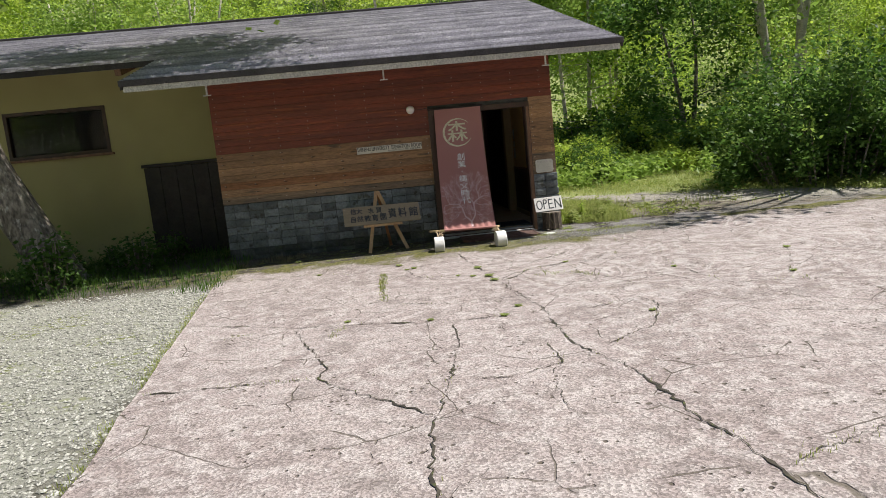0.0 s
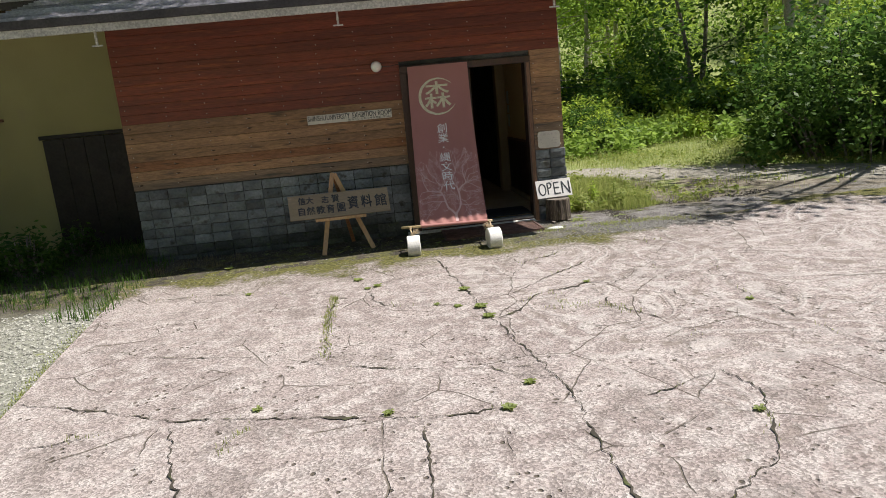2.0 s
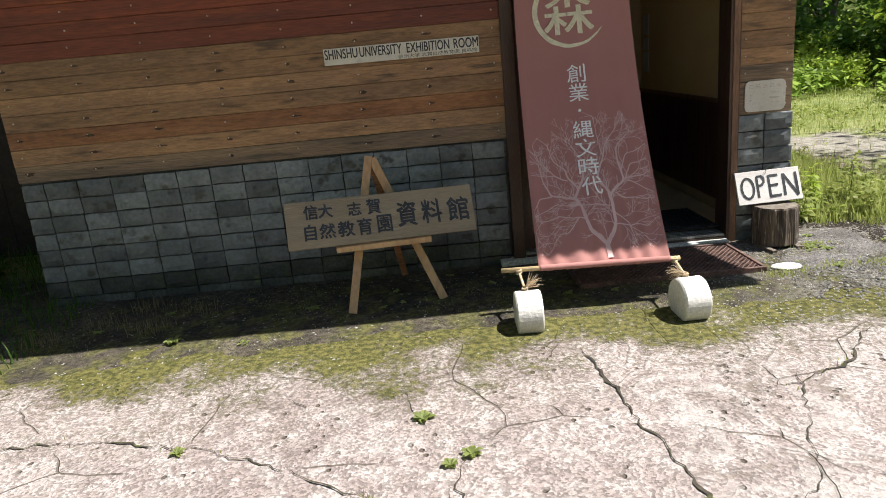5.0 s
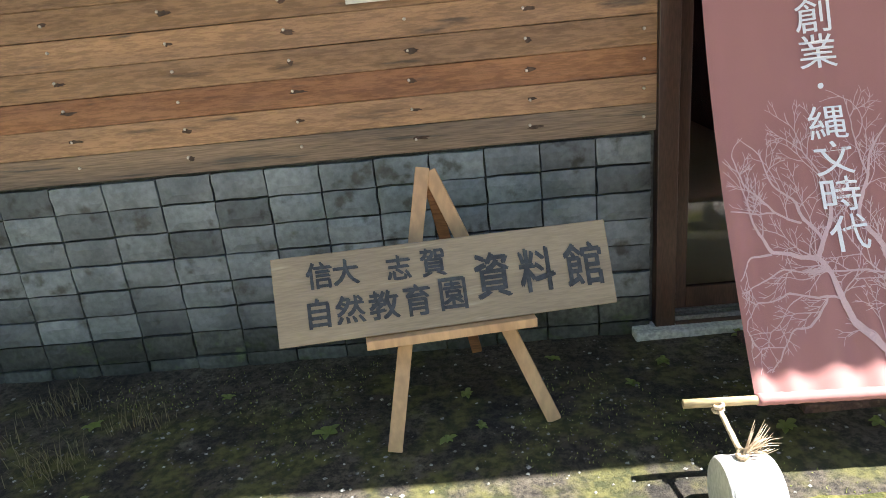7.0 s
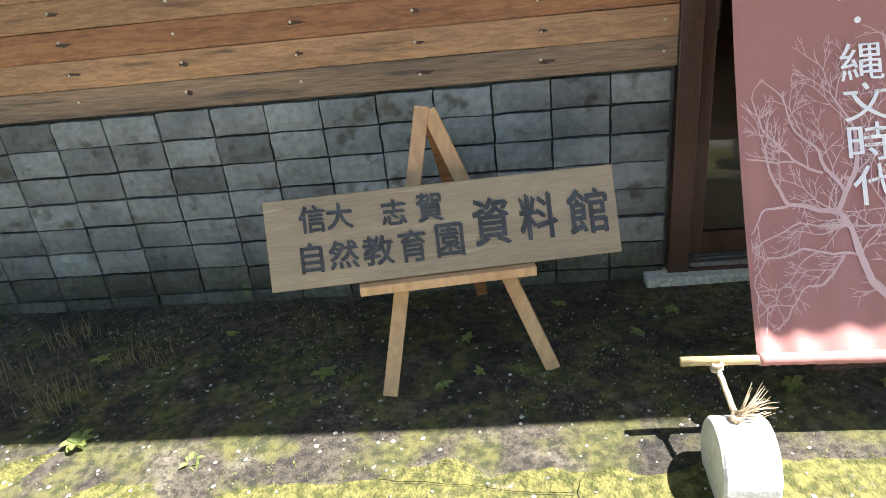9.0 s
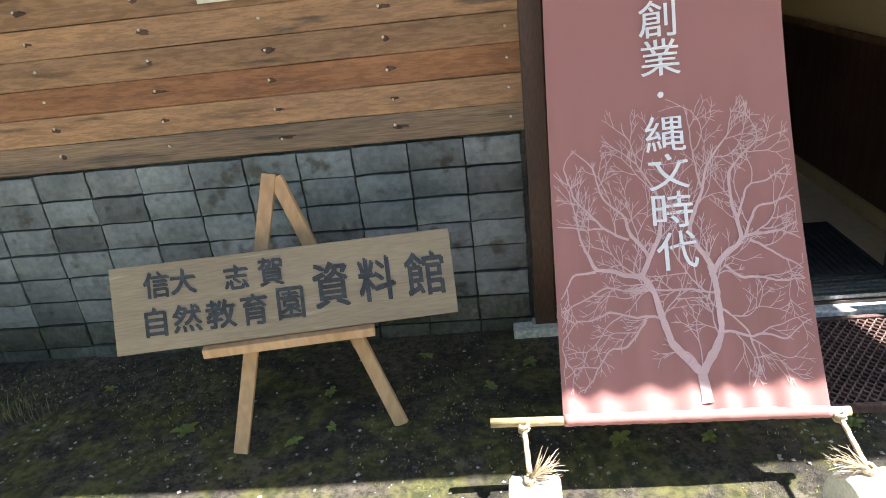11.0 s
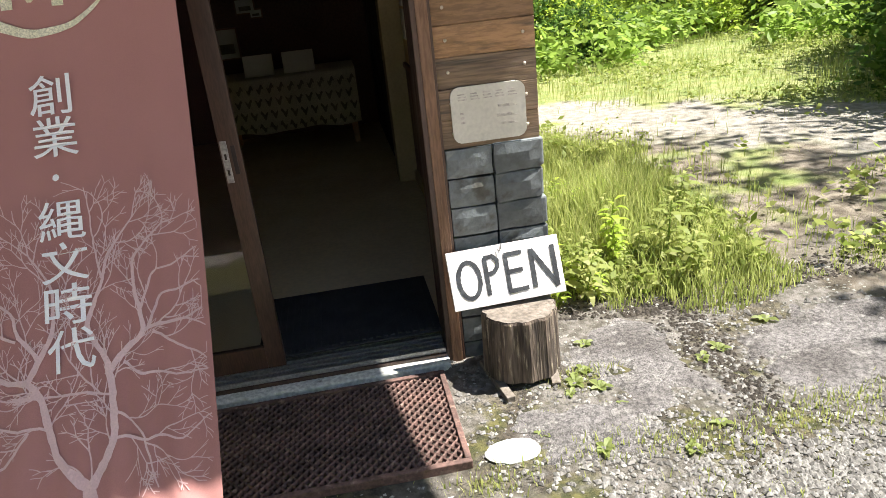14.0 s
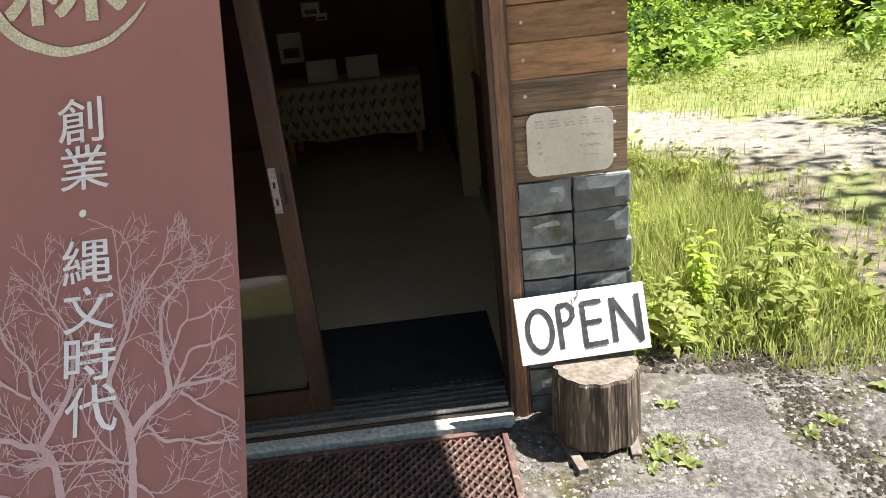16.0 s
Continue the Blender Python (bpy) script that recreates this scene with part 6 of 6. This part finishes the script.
def clods(rng):
    x = rng.uniform(2.75, 5.6)
    y = 11.12 + 0.16 * noise.noise((x * 1.3, 0, 0)) + abs(rng.normal(0, 0.13)) + max(0, (x - 4.4) * 0.1)
    return x, y


def wall_litter(rng):
    x, y = rng.uniform(-2.7, 1.0), rng.uniform(10.15, 11.0)
    return (x, y) if noise.noise((x * 2.1, y * 2.1, 6)) > -0.15 else (None, None)


pebbles("coarse_gravel", 5200, gravel_step, 0.004, 0.016, 5, "coarse pale stones trodden into soil by the stump", M["chip"])
pebbles("soil_clods", 1300, clods, 0.004, 0.016, 6, "dark clods of soil along the grass", M["soil"], "soil")
pebbles("joint_soil", 800, joint_soil, 0.004, 0.014, 8, "dark crumbly soil in the gap between slabs", M["soil"], "soil")
pebbles("wall_litter", 700, wall_litter, 0.002, 0.007, 7, "pale grit and dark litter on soil below the wall", M["rubble"])


def broken_slab(at, rx, ry, seed):
    """A worn flat remnant of concrete, irregular in outline, just proud of the soil."""
    t = thing("broken_slab", at, "worn grey remnant of concrete sunk in soil", "slab", "slab remnants by the door")
    V, F, n = [], [], 44
    for ring, (q, z) in enumerate(((1.04, -0.03), (1.0, -0.004), (0.9, 0.005), (0.6, 0.012), (0.3, 0.014))):
        for k in range(n):
            a = 2 * math.pi * k / n
            r = q * (1 + 0.55 * noise.noise((math.cos(a) * 1.5, math.sin(a) * 1.5, seed * 3.7)) + 0.28 * noise.noise((math.cos(a) * 4.5, math.sin(a) * 4.5, seed)) + 0.08 * noise.noise((math.cos(a) * 14, math.sin(a) * 14, seed)))
            V.append((rx * r * math.cos(a), ry * r * math.sin(a), z + 0.016 * noise.noise((rx * r * 8 * math.cos(a), ry * r * 8 * math.sin(a), seed))))
    for i in range(4):
        for k in range(n):
            a, b = i * n + k, i * n + (k + 1) % n
            F.append((a, b, b + n, a + n))
    F.append(tuple(range(4 * n, 5 * n)))
    raw("concrete", V, F, M["rubble"], t, smooth=True)


for i, (x, y, rx, ry) in enumerate(((2.96, 10.76, 0.30, 0.29), (3.78, 10.68, 0.50, 0.36), (4.75, 10.4, 0.42, 0.24), (2.62, 10.42, 0.3, 0.17), (4.9, 10.85, 0.4, 0.36), (3.85, 11.75, 0.22, 0.14))):
    broken_slab((x, y, lift(x, y) - 0.004), rx, ry, i)
fl = thing("flat_stone", (2.33, 10.36, 0.055), "flat pale stone set in the ground by the grating", "stone")
bm = bmesh.new()
bmesh.ops.create_icosphere(bm, subdivisions=3, radius=1)
for v in bm.verts:
    v.co = Vector((v.co.x * 0.10, v.co.y * 0.06, v.co.z * 0.018)) * (1 + 0.15 * noise.noise(v.co * 1.5))
part("stone", bm, M["sill"], fl)

# the leaning tree by the wing, its unseen crown spread to shade the roof
t_ = thing("tree", (-5.25, 10.7, 0), "old leaning tree with rough grey bark beside the wing", "tree")
V, F = tube([(0.05, 0, -0.2), (-0.02, 0, 0.15), (-0.22, 0, 0.7), (-0.50, 0.02, 1.3), (-0.85, 0.05, 2.1), (-1.0, 0.1, 3.6), (-0.7, 0.3, 5.5), (0.2, 0.6, 7.6)],
            [0.46, 0.36, 0.31, 0.30, 0.29, 0.26, 0.2, 0.1], 18, 0.07, 3)
raw("trunk", V, F, M["bark"], t_, smooth=True)
V, F, C = [], [], []
rng0 = np.random.default_rng(21)
for ex, ey, ez in ((5.6, 1.8, 8.6), (4.6, 3.2, 9.2), (3.0, 2.4, 8.4), (1.0, -0.6, 8.0), (-1.5, 1.0, 8.2), (0.6, -1.4, 7.0), (1.5, 3.5, 9.0), (3.9, 0.9, 8.0), (3.4, -0.8, 7.6), (4.4, -0.3, 7.2), (2.4, -1.5, 7.0)):
    v, f = tube([(-0.8, 0.2, 5.0), (ex * 0.5 - 0.4, ey * 0.5, 6.6), (ex, ey, ez)], [0.11, 0.07, 0.02], 7)
    k = len(V)
    V += v
    F += [tuple(i + k for i in q) for q in f]
    for _ in range(9):
        C.append(np.array((ex, ey, ez)) * rng0.uniform(0.65, 1.05) + rng0.normal(0, 0.5, 3))
raw("branchwork", V, F, M["bark"], t_)
LV, n = leaf_quads(rng0, C, 0.11, 0.34, 170)
leaf_object("crown", LV, n, M["leaf"], t_)

# tall tree added in the big shrub, its unseen crown shading the clearing's edge
t_ = thing("tree", (10.4, 12.6, 0), "tall shade tree added behind the big shrub", "tree", "woodland trees")
V, F = tube([(0, 0, -0.2), (0.05, 0, 2.0), (-0.1, 0, 4.5), (-0.4, -0.1, 7.5)], [0.2, 0.17, 0.13, 0.06], 10, 0.05, 5)
raw("trunk", V, F, M["bark"], t_, smooth=True)
V, F, C = [], [], []
for ex, ey, ez in ((-2.4, -1.6, 5.4), (-1.2, -2.2, 6.0), (-2.8, 0.2, 6.2), (0.8, -1.6, 6.4), (-0.6, 1.6, 6.8), (1.6, 0.4, 6.0), (-0.4, -0.4, 8.2), (-1.8, 1.4, 5.6), (-2.4, -2.5, 5.9)):
    v, f = tube([(0.0, 0, 3.8), (ex * 0.5, ey * 0.5, 4.9), (ex, ey, ez)], [0.07, 0.05, 0.015], 6)
    k = len(V)
    V += v
    F += [tuple(i + k for i in q) for q in f]
    for _ in range(7):
        C.append(np.array((ex, ey, ez)) + rng0.normal(0, 0.45, 3))
raw("branchwork", V, F, M["bark"], t_)
LV, n = leaf_quads(rng0, C, 0.10, 0.24, 30)
leaf_object("crown", LV, n, M["leaf"], t_)

# wood around
LB = "slender birch with pale trunk and light green leaves"
protos = [tree((7.2, 27.5, 0), 11, 2.6, 0.10, M["leaf"], M["birch"], 3, 6500, 0.11, 0.22, 1, (0.02, 0), LB),
          tree((10.2, 29.5, 0), 12, 2.9, 0.12, M["leaf_lime"], M["birch"], 5, 6500, 0.11, 0.18, 1, (-0.03, 0), LB),
          tree((13.4, 22.6, 0), 10.5, 3.6, 0.26, M["leaf"], M["birch"], 8, 7500, 0.11, 0.42, 4, (0.0, 0), "many-stemmed tree with pale grey trunks"),
          tree((11.2, 25.0, 0), 8, 2.8, 0.16, M["leaf_dark"], M["bark"], 13, 8000, 0.12, 0.12, 2, (0, 0), "dark leafy tree at the wood's edge")]
rt = random.Random(4)
spots = []
for i in range(400):
    x, y = rt.uniform(-30, 46), rt.uniform(21, 62)
    if y < 26.0 and x < 14 or (x < 5.0 and y < 27) or (y < 24 and x < 16):
        continue
    if any((x - a) ** 2 + (y - b) ** 2 < 6.0 for a, b in spots):
        continue
    spots.append((x, y))
    if len(spots) >= 74:
        break
for i, (x, y) in enumerate(spots):
    s = rt.uniform(0.8, 1.3)
    p = protos[(1, 0, 1, 1, 0, 1, 2, 1)[i % 8]]
    c = copy_thing(p, Matrix.Translation((x, y, lift(x, y) - 0.1)) @ Matrix.Rotation(rt.uniform(0, 6.28), 4, "Z"))
    c.scale = (s, s, s)
for i in range(46):           # unseen trees behind and beside the forecourt, added to dim the front wall
    a = math.pi * (0.86 + 1.25 * i / 45)
    r = rt.uniform(17, 30)
    x, y = 1 + r * 1.15 * math.cos(a), 5 + r * math.sin(a)
    p = protos[(0, 3, 1, 3)[i % 4]]
    c = copy_thing(p, Matrix.Translation((x, y, lift(x, y) - 0.1)) @ Matrix.Rotation(rt.uniform(0, 6.28), 4, "Z"))
    s = rt.uniform(0.9, 1.3)
    c.scale = (s * 1.2, s * 1.2, s)
for i in range(90):           # the hillside
    x, y = rt.uniform(-75, 85), rt.uniform(62, 120)
    s = rt.uniform(1.0, 1.7)
    p = protos[(0, 1, 3, 1)[i % 4]]
    c = copy_thing(p, Matrix.Translation((x, y, lift(x, y) - 0.3)) @ Matrix.Rotation(rt.uniform(0, 6.28), 4, "Z"))
    c.scale = (s * 1.3, s * 1.3, s)

s0 = shrub((8.9, 13.6, 0), 2.0, 1.8, 2.5, M["leaf_dark"], 31, 17000, 0.07, "big dense shrub, sunlight coloured into its crown, dark foot", sunlit_tips=M["leaf"])
s1 = shrub((6.4, 23.0, 0), 1.6, 1.3, 1.5, M["leaf_lime"], 32, 7000, 0.09, "bright yellow-green bush in the clearing")
s2 = shrub((8.8, 24.0, 0), 2.0, 1.5, 2.2, M["leaf_dark"], 33, 9000, 0.10, "dark green bush below the trees", sunlit_tips=M["leaf_lime"])
for p, x, y, s in ((s0, 12.0, 13.8, 1.15), (s0, 10.6, 15.6, 1.2), (s0, 14.6, 15.2, 1.2), (s2, 11.2, 21.6, 1.0), (s2, 5.4, 25.5, 0.9), (s1, 9.9, 22.4, 0.9), (s2, 13.4, 20.0, 1.1), (s1, 11.5, 18.8, 0.7), (s2, 16.0, 18.5, 1.2),
                   (s2, 7.0, 26.5, 1.0), (s1, 4.9, 23.6, 0.7), (s2, 3.8, 27.0, 1.0), (s1, 12.3, 23.8, 1.0), (s2, 10.0, 27.0, 1.3), (s2, 14.6, 25.0, 1.3), (s2, 19.0, 21.0, 1.3), (s1, 17.5, 24.0, 1.2), (s0, 18.0, 16.5, 1.3), (s2, 22, 24, 1.5), (s2, 25, 20, 1.5), (s2, 20, 28, 1.5)):
    c = copy_thing(p, Matrix.Translation((x, y, lift(x, y))) @ Matrix.Rotation(x * 3.1, 4, "Z"))
    c.scale = (s, s, s)
for i in range(16):
    x, y, s = rt.uniform(4.5, 16), rt.uniform(19.2, 22.5), rt.uniform(0.3, 0.6)
    c = copy_thing(s1 if i % 3 else s2, Matrix.Translation((x, y, lift(x, y))) @ Matrix.Rotation(x * 3.1, 4, "Z"))
    c.scale = (s, s, s)
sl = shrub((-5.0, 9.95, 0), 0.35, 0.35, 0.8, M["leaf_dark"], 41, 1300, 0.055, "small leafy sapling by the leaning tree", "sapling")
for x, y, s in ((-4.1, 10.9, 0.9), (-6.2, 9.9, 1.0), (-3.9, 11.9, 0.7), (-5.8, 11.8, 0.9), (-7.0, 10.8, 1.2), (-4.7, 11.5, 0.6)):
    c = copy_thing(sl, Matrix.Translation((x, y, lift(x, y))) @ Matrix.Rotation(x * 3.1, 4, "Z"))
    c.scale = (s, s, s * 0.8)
for z0, z1 in ((2.35, 2.0), (2.05, 1.85)):
    cb = thing("overhead_cable", (3.0, 24.5, 0), "thin dark cable strung across the clearing", "cable", "cables across the clearing")
    tubepart("wire", [(0.0 + 8.0 * t, 1.0 * t, z0 + (z1 - z0) * t - 0.5 * t * (1 - t)) for t in [i / 10 for i in range(11)]], [0.012] * 11, M["wire"], cb, 5)
